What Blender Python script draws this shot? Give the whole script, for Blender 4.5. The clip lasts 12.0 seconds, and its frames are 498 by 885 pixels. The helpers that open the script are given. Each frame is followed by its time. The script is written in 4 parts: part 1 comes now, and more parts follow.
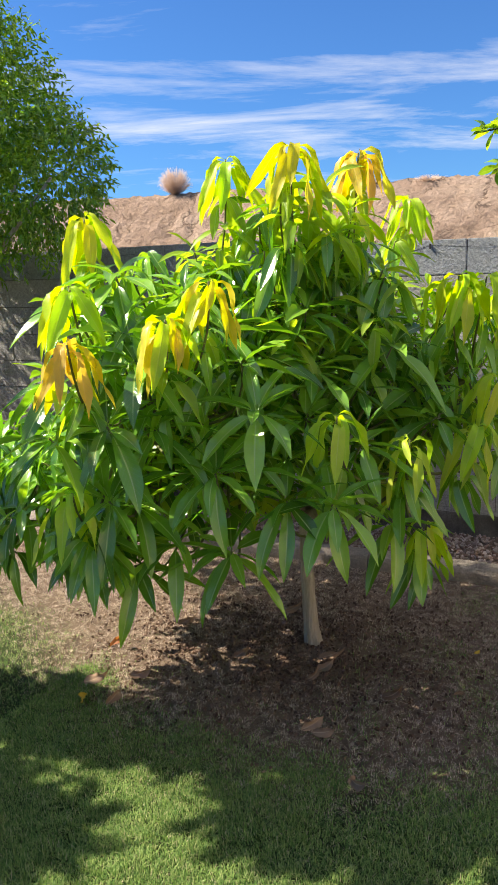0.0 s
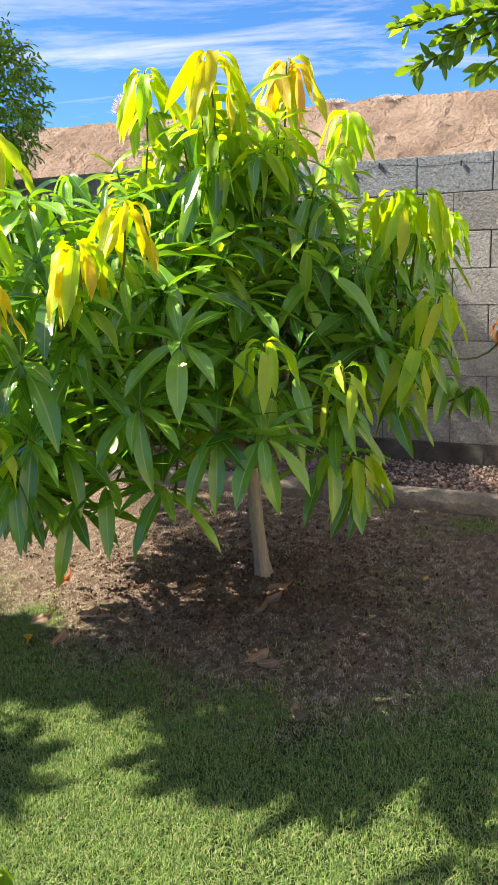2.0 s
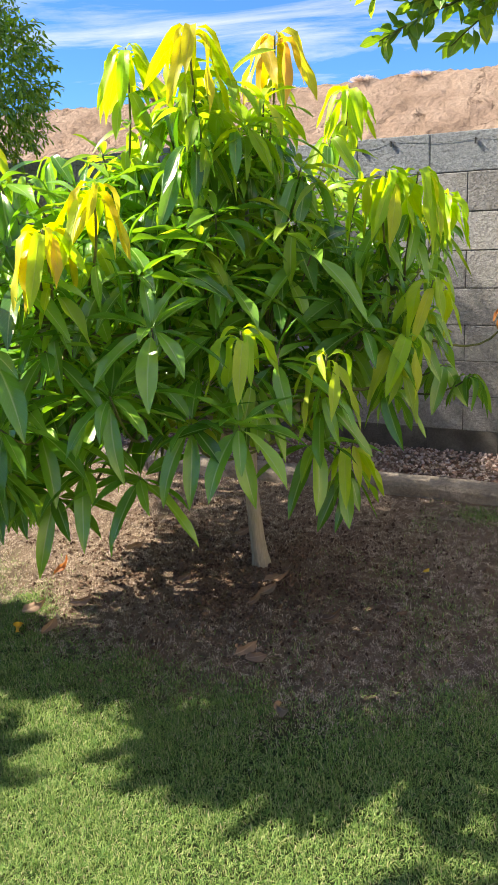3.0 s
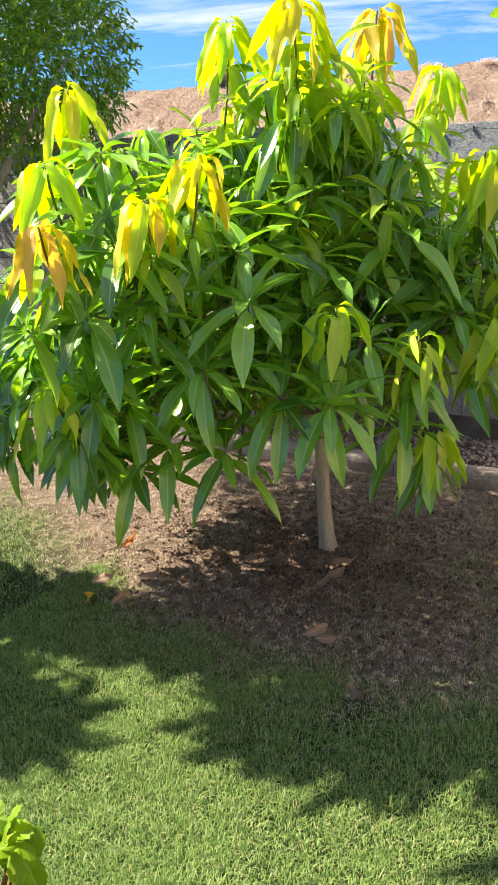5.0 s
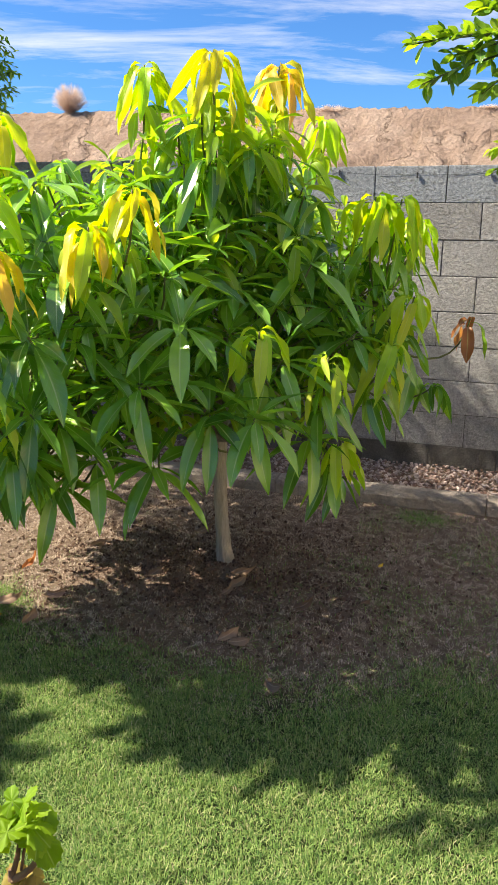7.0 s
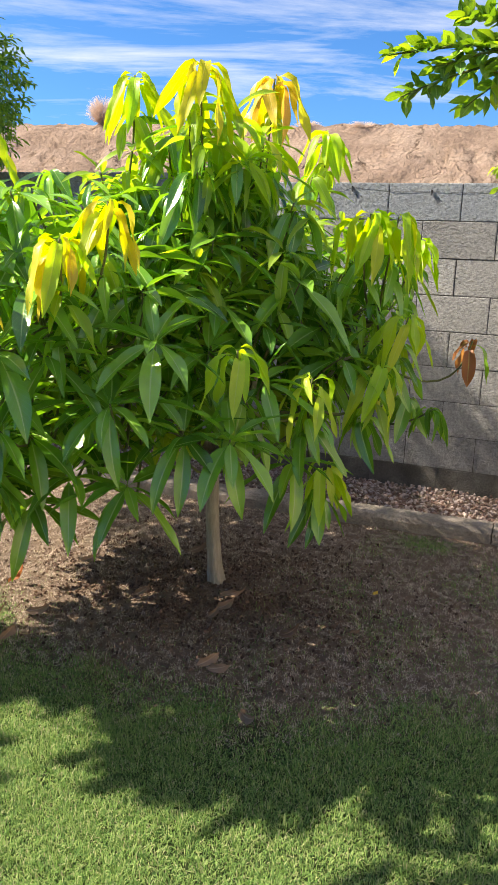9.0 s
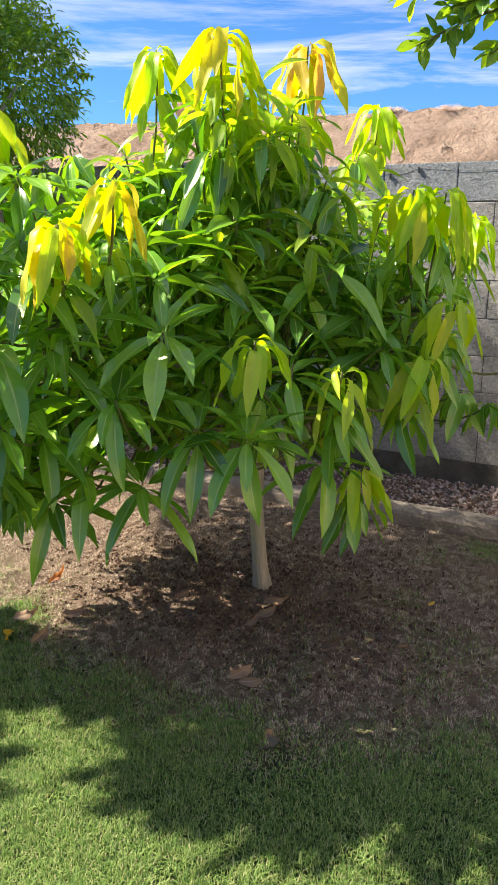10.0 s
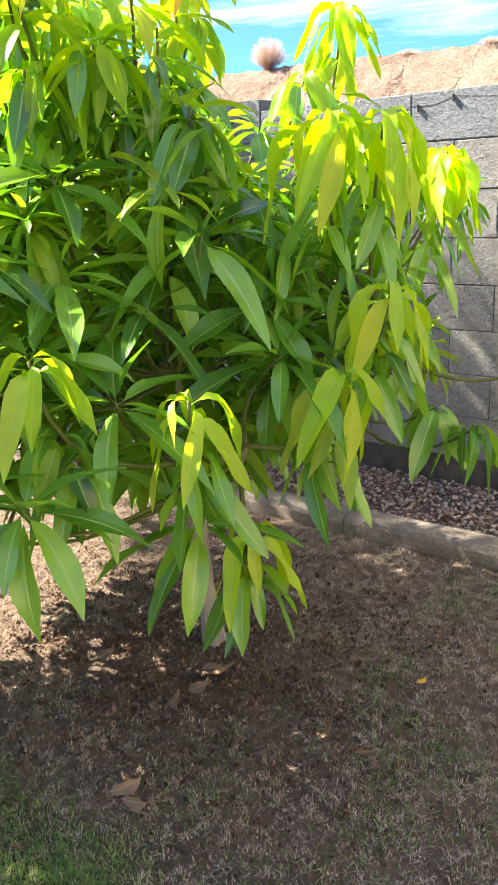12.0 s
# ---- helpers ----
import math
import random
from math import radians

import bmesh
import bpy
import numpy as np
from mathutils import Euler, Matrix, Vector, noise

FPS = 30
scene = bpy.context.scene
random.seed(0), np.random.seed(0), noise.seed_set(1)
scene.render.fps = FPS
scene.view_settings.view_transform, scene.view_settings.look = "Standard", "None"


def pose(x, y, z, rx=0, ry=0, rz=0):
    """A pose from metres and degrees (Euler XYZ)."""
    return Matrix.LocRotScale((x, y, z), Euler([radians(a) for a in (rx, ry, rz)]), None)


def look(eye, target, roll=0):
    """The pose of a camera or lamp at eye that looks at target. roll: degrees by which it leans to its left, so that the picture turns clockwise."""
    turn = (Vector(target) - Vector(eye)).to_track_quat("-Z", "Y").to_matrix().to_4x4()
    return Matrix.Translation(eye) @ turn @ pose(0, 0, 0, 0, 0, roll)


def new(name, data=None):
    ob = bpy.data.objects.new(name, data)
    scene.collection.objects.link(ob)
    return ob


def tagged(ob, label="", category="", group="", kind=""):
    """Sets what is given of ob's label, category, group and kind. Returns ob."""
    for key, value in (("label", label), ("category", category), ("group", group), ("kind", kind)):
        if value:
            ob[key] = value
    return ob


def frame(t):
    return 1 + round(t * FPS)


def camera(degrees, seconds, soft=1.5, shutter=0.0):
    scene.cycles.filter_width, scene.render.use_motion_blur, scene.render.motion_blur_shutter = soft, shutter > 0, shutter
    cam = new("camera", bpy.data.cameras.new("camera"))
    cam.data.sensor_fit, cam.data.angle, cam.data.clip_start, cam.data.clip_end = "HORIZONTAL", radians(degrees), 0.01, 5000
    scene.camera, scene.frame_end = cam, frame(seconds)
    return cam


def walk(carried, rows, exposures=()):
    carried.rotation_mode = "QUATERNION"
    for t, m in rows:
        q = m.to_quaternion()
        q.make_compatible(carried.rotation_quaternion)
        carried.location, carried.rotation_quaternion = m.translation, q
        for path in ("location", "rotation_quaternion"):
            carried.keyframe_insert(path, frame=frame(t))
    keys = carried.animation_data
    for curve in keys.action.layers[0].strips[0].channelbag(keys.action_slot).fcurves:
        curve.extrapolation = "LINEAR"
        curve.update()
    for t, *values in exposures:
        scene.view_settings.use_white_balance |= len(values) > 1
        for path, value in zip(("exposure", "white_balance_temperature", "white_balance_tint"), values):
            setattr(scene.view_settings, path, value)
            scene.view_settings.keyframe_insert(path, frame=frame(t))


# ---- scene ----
cam = camera(34.8, 12.0, 0.9)
PATH = [
    (0, (2.064, -0.02, 1.567), (1.178, 1.73, 1.176), -1.6),
    (0.5, (2.076, -0.01, 1.553), (1.194, 1.74, 1.151), -2.1),
    (1, (2.078, -0.008, 1.552), (1.233, 1.753, 1.119), -2.3),
    (1.5, (2.09, 0.042, 1.543), (1.276, 1.797, 1.034), -2.7),
    (2, (2.15, 0.103, 1.533), (1.332, 1.843, 0.981), -3.1),
    (2.5, (2.224, 0.163, 1.535), (1.38, 1.883, 0.96), -3.4),
    (2.7, (2.258, 0.197, 1.532), (1.396, 1.904, 0.948), -3.5),
    (4.3, (2.246, 0.294, 1.486), (1.225, 1.906, 0.886), -3.2),
    (4.5, (2.233, 0.289, 1.474), (1.198, 1.889, 0.867), -3.4),
    (5, (2.149, 0.176, 1.5), (1.167, 1.807, 0.888), -2.0),
    (5.5, (2.035, 0.006, 1.491), (1.314, 1.768, 0.879), 0.4),
    (6, (1.999, -0.074, 1.499), (1.382, 1.731, 0.896), 1.1),
    (6.5, (2.009, -0.081, 1.518), (1.361, 1.721, 0.939), 0.5),
    (7, (2.007, -0.088, 1.513), (1.375, 1.728, 0.963), 0.4),
    (7.2, (2.008, -0.09, 1.509), (1.381, 1.731, 0.97), 0.6),
    (8.8, (2.072, -0.002, 1.513), (1.423, 1.817, 0.995), 1.9),
    (9, (2.122, 0.05, 1.518), (1.415, 1.848, 0.998), 1.6),
    (9.5, (2.23, 0.149, 1.512), (1.385, 1.884, 0.988), 1.0),
    (10, (2.231, 0.299, 1.483), (1.312, 1.994, 0.949), -0.1),
    (10.5, (2.166, 0.53, 1.485), (1.202, 2.197, 0.944), 0.2),
    (11, (2.197, 0.779, 1.474), (1.195, 2.417, 0.915), -0.4),
    (11.5, (2.305, 1.049, 1.467), (1.134, 2.555, 0.865), -2.7),
    (12, (2.358, 1.277, 1.454), (1.194, 2.781, 0.834), -2.9),
]
EXPOSURES = [(0.0, 1.31, 7450, 10), (1.0, 1.42, 7450, 10), (2.5, 1.49, 7450, 10), (4.5, 1.66, 7550, 10), (5.5, 1.64, 7500, 10), (7.0, 1.44, 7450, 10), (9.5, 1.45, 7450, 10), (10.5, 1.66, 7450, 10), (11.0, 1.86, 7450, 10), (11.5, 2.05, 7450, 10), (12.0, 2.29, 7450, 10)]
walk(cam, [(t, look(eye, target, roll)) for t, eye, target, roll in PATH], EXPOSURES)


# ---- light ----
# Light travels to the right along the wall, a little towards it, at about 45 degrees down.
SUN_WAY = Vector((0.70, 0.19, -0.72)).normalized()
sun = new("sun", bpy.data.lights.new("sun", "SUN"))
sun.data.energy, sun.data.angle, sun.data.color = 4.9, radians(0.53), (1.0, 0.95, 0.86)
sun.matrix_world = look((0, 0, 20), Vector((0, 0, 20)) + SUN_WAY)


def node_kit(tree):
    """Short makers of nodes and links for one node tree."""
    def add(kind, **inputs):
        n = tree.nodes.new(kind)
        for key, value in inputs.items():
            n.inputs[key.replace("_", " ")].default_value = value
        return n
    return add, tree.links.new


def ramp_node(add, stops):
    r = add("ShaderNodeValToRGB")
    e = r.color_ramp.elements
    while len(e) < len(stops):
        e.new(0.5)
    for el, (p, c) in zip(e, stops):
        el.position, el.color = p, (*c, 1)
    return r


def build_world():
    world = bpy.data.worlds.new("sky")
    scene.world = world
    world.use_nodes = True
    t = world.node_tree
    t.nodes.clear()
    add, link = node_kit(t)
    sky = t.nodes.new("ShaderNodeTexSky")
    sky.sky_type, sky.sun_disc = "NISHITA", False
    sky.sun_elevation = math.asin(-SUN_WAY.z)
    sky.sun_rotation = math.atan2(-SUN_WAY.x, -SUN_WAY.y)
    sky.air_density, sky.dust_density, sky.ozone_density = 1.0, 0.25, 3.0
    # thin streaked clouds on a level sheet high above
    co = t.nodes.new("ShaderNodeTexCoord")
    sep = t.nodes.new("ShaderNodeSeparateXYZ")
    link(co.outputs["Generated"], sep.inputs[0])
    up = t.nodes.new("ShaderNodeMath"); up.operation = "MAXIMUM"; up.inputs[1].default_value = 0.03
    link(sep.outputs["Z"], up.inputs[0])
    lift = t.nodes.new("ShaderNodeMath"); lift.operation = "ADD"; lift.inputs[1].default_value = 0.06
    link(up.outputs[0], lift.inputs[0])
    dx = t.nodes.new("ShaderNodeMath"); dx.operation = "DIVIDE"
    dy = t.nodes.new("ShaderNodeMath"); dy.operation = "DIVIDE"
    link(sep.outputs["X"], dx.inputs[0]); link(lift.outputs[0], dx.inputs[1])
    link(sep.outputs["Y"], dy.inputs[0]); link(lift.outputs[0], dy.inputs[1])
    comb = t.nodes.new("ShaderNodeCombineXYZ")
    link(dx.outputs[0], comb.inputs[0]); link(dy.outputs[0], comb.inputs[1])
    turned = t.nodes.new("ShaderNodeMapping")
    turned.inputs["Rotation"].default_value = (0, 0, radians(-27))
    link(comb.outputs[0], turned.inputs[0])
    mapping = t.nodes.new("ShaderNodeMapping")
    mapping.inputs["Scale"].default_value = (0.5, 1.0, 1.0)
    mapping.inputs["Location"].default_value = CLOUD_SHIFT
    link(turned.outputs[0], mapping.inputs[0])
    big = add("ShaderNodeTexNoise", Scale=1.15, Detail=10.0, Roughness=0.64, Distortion=0.5)
    link(mapping.outputs[0], big.inputs["Vector"])
    ramp = t.nodes.new("ShaderNodeValToRGB")
    ramp.color_ramp.elements[0].position, ramp.color_ramp.elements[1].position = 0.52, 0.8
    # unseen thicker cloud overhead, added as fill light for the shade
    high = t.nodes.new("ShaderNodeMapRange")
    high.interpolation_type = "SMOOTHSTEP"
    for key, value in (("From Min", 0.4), ("From Max", 0.8), ("To Min", 0.0), ("To Max", 0.135)):
        high.inputs[key].default_value = value
    link(sep.outputs["Z"], high.inputs["Value"])
    cover = t.nodes.new("ShaderNodeMath"); cover.operation = "ADD"
    link(big.outputs["Fac"], cover.inputs[0]); link(high.outputs[0], cover.inputs[1])
    # long bands of cloud over the horizon, clear sky between them
    bands = ramp_node(add, [(z / 0.4, (v, v, v)) for z, v in ((0.13, 0.45), (0.158, 0.55), (0.175, 0.78), (0.19, 0.82), (0.203, 0.45), (0.232, 0.6), (0.247, 0.55), (0.258, 0.32), (0.275, 0.55), (0.3, 0.74), (0.36, 0.5))])
    rise = t.nodes.new("ShaderNodeMath"); rise.operation = "MULTIPLY"; rise.inputs[1].default_value = 2.5
    link(sep.outputs["Z"], rise.inputs[0]); link(rise.outputs[0], bands.inputs[0])
    tilt = t.nodes.new("ShaderNodeMath"); tilt.operation = "MULTIPLY_ADD"; tilt.inputs[1].default_value, tilt.inputs[2].default_value = 0.34, -0.17
    link(bands.outputs[0], tilt.inputs[0])
    banded = t.nodes.new("ShaderNodeMath"); banded.operation = "ADD"
    link(cover.outputs[0], banded.inputs[0]); link(tilt.outputs[0], banded.inputs[1])
    link(banded.outputs[0], ramp.inputs[0])
    part_fac = t.nodes.new("ShaderNodeMath"); part_fac.operation = "MULTIPLY"; part_fac.inputs[1].default_value = 0.85
    link(ramp.outputs[0], part_fac.inputs[0])
    tint = t.nodes.new("ShaderNodeMix"); tint.data_type, tint.blend_type = "RGBA", "MULTIPLY"
    tint.inputs[0].default_value = 1.0
    tint.inputs[7].default_value = (0.25, 0.55, 0.97, 1)
    link(sky.outputs[0], tint.inputs[6])
    mix = t.nodes.new("ShaderNodeMix"); mix.data_type = "RGBA"
    mix.inputs[7].default_value = (6.0, 6.3, 7.0, 1)
    link(part_fac.outputs[0], mix.inputs[0]); link(tint.outputs[2], mix.inputs[6])
    bg = add("ShaderNodeBackground", Strength=SKY)
    link(mix.outputs[2], bg.inputs["Color"])
    out = t.nodes.new("ShaderNodeOutputWorld")
    link(bg.outputs[0], out.inputs["Surface"])


SKY = 0.0748
CLOUD_SHIFT = (2.1, 0.75, 0.0)
build_world()


# ---- materials ----
def material(name):
    m = bpy.data.materials.new(name)
    m.use_nodes = True
    m.node_tree.nodes.clear()
    add, link = node_kit(m.node_tree)
    out = m.node_tree.nodes.new("ShaderNodeOutputMaterial")
    return m, add, link, out


def math_node(add, link, op, a, b=None, c=None, clamp=False):
    n = add("ShaderNodeMath")
    n.operation, n.use_clamp = op, clamp
    for i, v in enumerate((a, b, c)):
        if v is None:
            continue
        if isinstance(v, (int, float)):
            n.inputs[i].default_value = v
        else:
            link(v, n.inputs[i])
    return n.outputs[0]


def mix_colour(add, link, fac, a, b, blend="MIX"):
    n = add("ShaderNodeMix")
    n.data_type, n.blend_type = "RGBA", blend
    for i, v in ((0, fac), (6, a), (7, b)):
        if isinstance(v, (int, float)):
            n.inputs[i].default_value = v
        elif isinstance(v, tuple):
            n.inputs[i].default_value = (*v, 1)
        else:
            link(v, n.inputs[i])
    return n.outputs[2]


def chance(add, link):
    """A number of its own for each object and each island of a joined mesh."""
    a, b = add("ShaderNodeObjectInfo"), add("ShaderNodeNewGeometry")
    s = math_node(add, link, "ADD", a.outputs["Random"], b.outputs["Random Per Island"])
    return math_node(add, link, "FRACT", s)


def leaf_material(name, tones, through_tones, share, rough=0.38, rib=(0.42, 0.5, 0.16), rib_share=0.75, vein=14.0, gloss=0.5):
    """A living leaf: waxy face, pale midrib and side veins from the UV map, light passing through."""
    m, add, link, out = material(name)
    uv = add("ShaderNodeUVMap"); uv.uv_map = "leaf"
    sep = add("ShaderNodeSeparateXYZ")
    link(uv.outputs[0], sep.inputs[0])
    u, v = sep.outputs[0], sep.outputs[1]
    off = math_node(add, link, "ABSOLUTE", math_node(add, link, "SUBTRACT", v, 0.5))
    width = math_node(add, link, "MULTIPLY_ADD", u, -0.05, 0.085)
    ribf = math_node(add, link, "SUBTRACT", 1.0, math_node(add, link, "DIVIDE", off, width), clamp=True)
    slant = math_node(add, link, "SUBTRACT", math_node(add, link, "MULTIPLY", u, vein), math_node(add, link, "MULTIPLY", off, 4.5))
    saw = math_node(add, link, "ABSOLUTE", math_node(add, link, "SUBTRACT", math_node(add, link, "FRACT", slant), 0.5))
    veinf = math_node(add, link, "SUBTRACT", 1.0, math_node(add, link, "DIVIDE", saw, 0.09), clamp=True)
    rnd = chance(add, link)
    tone = ramp_node(add, tones); link(rnd, tone.inputs[0])
    deep = ramp_node(add, through_tones); link(rnd, deep.inputs[0])
    co = add("ShaderNodeTexCoord")
    blot = add("ShaderNodeTexNoise", Scale=26.0, Detail=4.0, Roughness=0.6)
    link(co.outputs["Object"], blot.inputs["Vector"])
    shade = math_node(add, link, "MULTIPLY_ADD", blot.outputs["Fac"], 0.5, 0.75)
    base = mix_colour(add, link, 1.0, tone.outputs[0], shade, "MULTIPLY")
    base = mix_colour(add, link, math_node(add, link, "MULTIPLY", veinf, 0.16), base, rib)
    base = mix_colour(add, link, math_node(add, link, "MULTIPLY", ribf, rib_share), base, rib)
    glow = mix_colour(add, link, math_node(add, link, "MULTIPLY", veinf, 0.22), deep.outputs[0], (0.12, 0.18, 0.01))
    relief = math_node(add, link, "ADD", math_node(add, link, "MULTIPLY", ribf, 1.2), math_node(add, link, "MULTIPLY", veinf, 0.45))
    relief = math_node(add, link, "ADD", relief, math_node(add, link, "MULTIPLY", blot.outputs["Fac"], 0.8))
    bump = add("ShaderNodeBump", Strength=0.35, Distance=0.0015)
    link(relief, bump.inputs["Height"])
    face = add("ShaderNodeBsdfPrincipled", Roughness=rough)
    face.inputs["Specular IOR Level"].default_value = gloss
    link(base, face.inputs["Base Color"]); link(bump.outputs[0], face.inputs["Normal"])
    back = add("ShaderNodeBsdfTranslucent")
    link(glow, back.inputs["Color"]); link(bump.outputs[0], back.inputs["Normal"])
    mix = add("ShaderNodeMixShader", Fac=share)
    link(face.outputs[0], mix.inputs[1]); link(back.outputs[0], mix.inputs[2])
    link(mix.outputs[0], out.inputs["Surface"])
    return m


def rough_material(name, stops, scale, detail_scale, bump=0.6, distance=0.01, rough=0.9, spread=0.25, fine=(0.6, 1.15), turf=None, stretch=(1, 1, 1)):
    """Earth, stone, bark, block: large and fine mottling with relief, and a tint for each piece."""
    m, add, link, out = material(name)
    co = add("ShaderNodeTexCoord")
    big = add("ShaderNodeTexNoise", Scale=scale, Detail=6.0, Roughness=0.6)
    small = add("ShaderNodeTexNoise", Scale=detail_scale, Detail=8.0, Roughness=0.7)
    geo = add("ShaderNodeNewGeometry")
    place = add("ShaderNodeVectorMath")
    place.operation = "MULTIPLY"
    place.inputs[1].default_value = stretch
    link(geo.outputs["Position"], place.inputs[0])
    link(place.outputs[0], big.inputs["Vector"]); link(place.outputs[0], small.inputs["Vector"])
    rnd = chance(add, link)
    f = math_node(add, link, "ADD", big.outputs["Fac"], math_node(add, link, "MULTIPLY_ADD", rnd, spread, -spread / 2), clamp=True)
    tone = ramp_node(add, stops); link(f, tone.inputs[0])
    grain = math_node(add, link, "MULTIPLY_ADD", small.outputs["Fac"], (fine[1] - fine[0]) * 1.0, fine[0] * 1.0)
    ground_tone = tone.outputs[0]
    if turf:
        where = add("ShaderNodeAttribute")
        where.attribute_name = "turf"
        ground_tone = mix_colour(add, link, where.outputs["Fac"], ground_tone, turf)
    colour = mix_colour(add, link, 1.0, ground_tone, grain, "MULTIPLY")
    b = add("ShaderNodeBump", Strength=bump, Distance=distance)
    link(math_node(add, link, "ADD", small.outputs["Fac"], math_node(add, link, "MULTIPLY", big.outputs["Fac"], 0.6)), b.inputs["Height"])
    s = add("ShaderNodeBsdfPrincipled", Roughness=rough)
    s.inputs["Specular IOR Level"].default_value = 0.25
    link(colour, s.inputs["Base Color"]); link(b.outputs[0], s.inputs["Normal"])
    link(s.outputs[0], out.inputs["Surface"])
    return m


def dirt_material():
    """Baked earth of a cut bank: pale crust, thin branching cracks, pebbles and darker washes."""
    m, add, link, out = material("reddish_dirt")
    geo = add("ShaderNodeNewGeometry")
    big = add("ShaderNodeTexNoise", Scale=1.1, Detail=5.0, Roughness=0.6)
    small = add("ShaderNodeTexNoise", Scale=15.0, Detail=8.0, Roughness=0.72)
    warp = add("ShaderNodeTexNoise", Scale=2.6, Detail=5.0, Roughness=0.65)
    for n in (big, small, warp):
        link(geo.outputs["Position"], n.inputs["Vector"])
    push = add("ShaderNodeVectorMath")
    push.operation = "MULTIPLY_ADD"
    push.inputs[1].default_value = (0.9, 0.9, 0.9)
    link(warp.outputs["Color"], push.inputs[0]); link(geo.outputs["Position"], push.inputs[2])
    stretch = add("ShaderNodeMapping")
    stretch.inputs["Scale"].default_value = (1.0, 0.45, 0.6)
    link(push.outputs[0], stretch.inputs[0])
    cells = add("ShaderNodeTexVoronoi", Scale=1.15)
    cells.feature = "DISTANCE_TO_EDGE"
    link(stretch.outputs[0], cells.inputs["Vector"])
    crack = math_node(add, link, "SUBTRACT", 1.0, math_node(add, link, "DIVIDE", cells.outputs["Distance"], 0.03), clamp=True)
    where = math_node(add, link, "MULTIPLY_ADD", big.outputs["Fac"], 6.0, -2.7, clamp=True)
    crack = math_node(add, link, "MULTIPLY", crack, where)
    tone = ramp_node(add, [(0.3, (0.29, 0.2, 0.148)), (0.5, (0.41, 0.292, 0.225)), (0.72, (0.52, 0.39, 0.305))])
    link(big.outputs["Fac"], tone.inputs[0])
    grain = math_node(add, link, "MULTIPLY_ADD", small.outputs["Fac"], 1.3, 0.35)
    colour = mix_colour(add, link, 1.0, tone.outputs[0], grain, "MULTIPLY")
    colour = mix_colour(add, link, math_node(add, link, "MULTIPLY", crack, 0.7), colour, (0.13, 0.075, 0.05))
    height = math_node(add, link, "SUBTRACT", small.outputs["Fac"], math_node(add, link, "MULTIPLY", crack, 0.9))
    b = add("ShaderNodeBump", Strength=1.0, Distance=0.16)
    link(height, b.inputs["Height"])
    s = add("ShaderNodeBsdfPrincipled", Roughness=0.95)
    s.inputs["Specular IOR Level"].default_value = 0.2
    link(colour, s.inputs["Base Color"]); link(b.outputs[0], s.inputs["Normal"])
    link(s.outputs[0], out.inputs["Surface"])
    return m


def blade_material(name, stops, share=0.35):
    m, add, link, out = material(name)
    rnd = chance(add, link)
    tone = ramp_node(add, stops); link(rnd, tone.inputs[0])
    s = add("ShaderNodeBsdfPrincipled", Roughness=0.6)
    s.inputs["Specular IOR Level"].default_value = 0.25
    link(tone.outputs[0], s.inputs["Base Color"])
    back = add("ShaderNodeBsdfTranslucent"); link(tone.outputs[0], back.inputs["Color"])
    mix = add("ShaderNodeMixShader", Fac=share)
    link(s.outputs[0], mix.inputs[1]); link(back.outputs[0], mix.inputs[2])
    link(mix.outputs[0], out.inputs["Surface"])
    return m


MATURE = leaf_material("mature_leaf", [(0.0, (0.03, 0.105, 0.018)), (0.4, (0.13, 0.33, 0.04)), (1.0, (0.27, 0.5, 0.06))],
                       [(0.0, (0.16, 0.46, 0.015)), (0.7, (0.34, 0.66, 0.02)), (1.0, (0.54, 0.82, 0.025))], 0.34, 0.22, (0.5, 0.64, 0.2), 0.85, gloss=1.0)
FRESH = leaf_material("fresh_leaf", [(0.0, (0.17, 0.32, 0.03)), (1.0, (0.28, 0.42, 0.04))],
                      [(0.0, (0.5, 0.74, 0.02)), (1.0, (0.64, 0.8, 0.03))], 0.5, 0.35, (0.55, 0.62, 0.24), 0.8)
PALE = leaf_material("pale_leaf", [(0.0, (0.38, 0.6, 0.045)), (0.7, (0.48, 0.64, 0.055)), (1.0, (0.58, 0.58, 0.1))],
                     [(0.0, (0.58, 0.88, 0.015)), (1.0, (0.74, 0.88, 0.02))], 0.5, 0.36, (0.66, 0.72, 0.25), 0.55)
FLUSH = leaf_material("flush_leaf", [(0.0, (0.34, 0.55, 0.03)), (0.7, (0.45, 0.61, 0.035)), (1.0, (0.56, 0.6, 0.045))],
                      [(0.0, (0.54, 0.9, 0.012)), (0.7, (0.68, 0.9, 0.012)), (1.0, (0.84, 0.86, 0.016))], 0.52, 0.38, (0.7, 0.72, 0.2), 0.5)
GOLD = leaf_material("golden_leaf", [(0.0, (0.52, 0.56, 0.03)), (0.6, (0.62, 0.54, 0.035)), (1.0, (0.68, 0.46, 0.06))],
                     [(0.0, (0.78, 0.86, 0.012)), (0.6, (0.9, 0.78, 0.012)), (1.0, (0.96, 0.66, 0.02))], 0.5, 0.38, (0.8, 0.7, 0.24), 0.5)
COPPER = leaf_material("copper_leaf", [(0.0, (0.66, 0.36, 0.09)), (1.0, (0.64, 0.5, 0.07))],
                       [(0.0, (0.95, 0.5, 0.06)), (1.0, (0.95, 0.74, 0.03))], 0.5, 0.42, (0.78, 0.55, 0.25), 0.5)
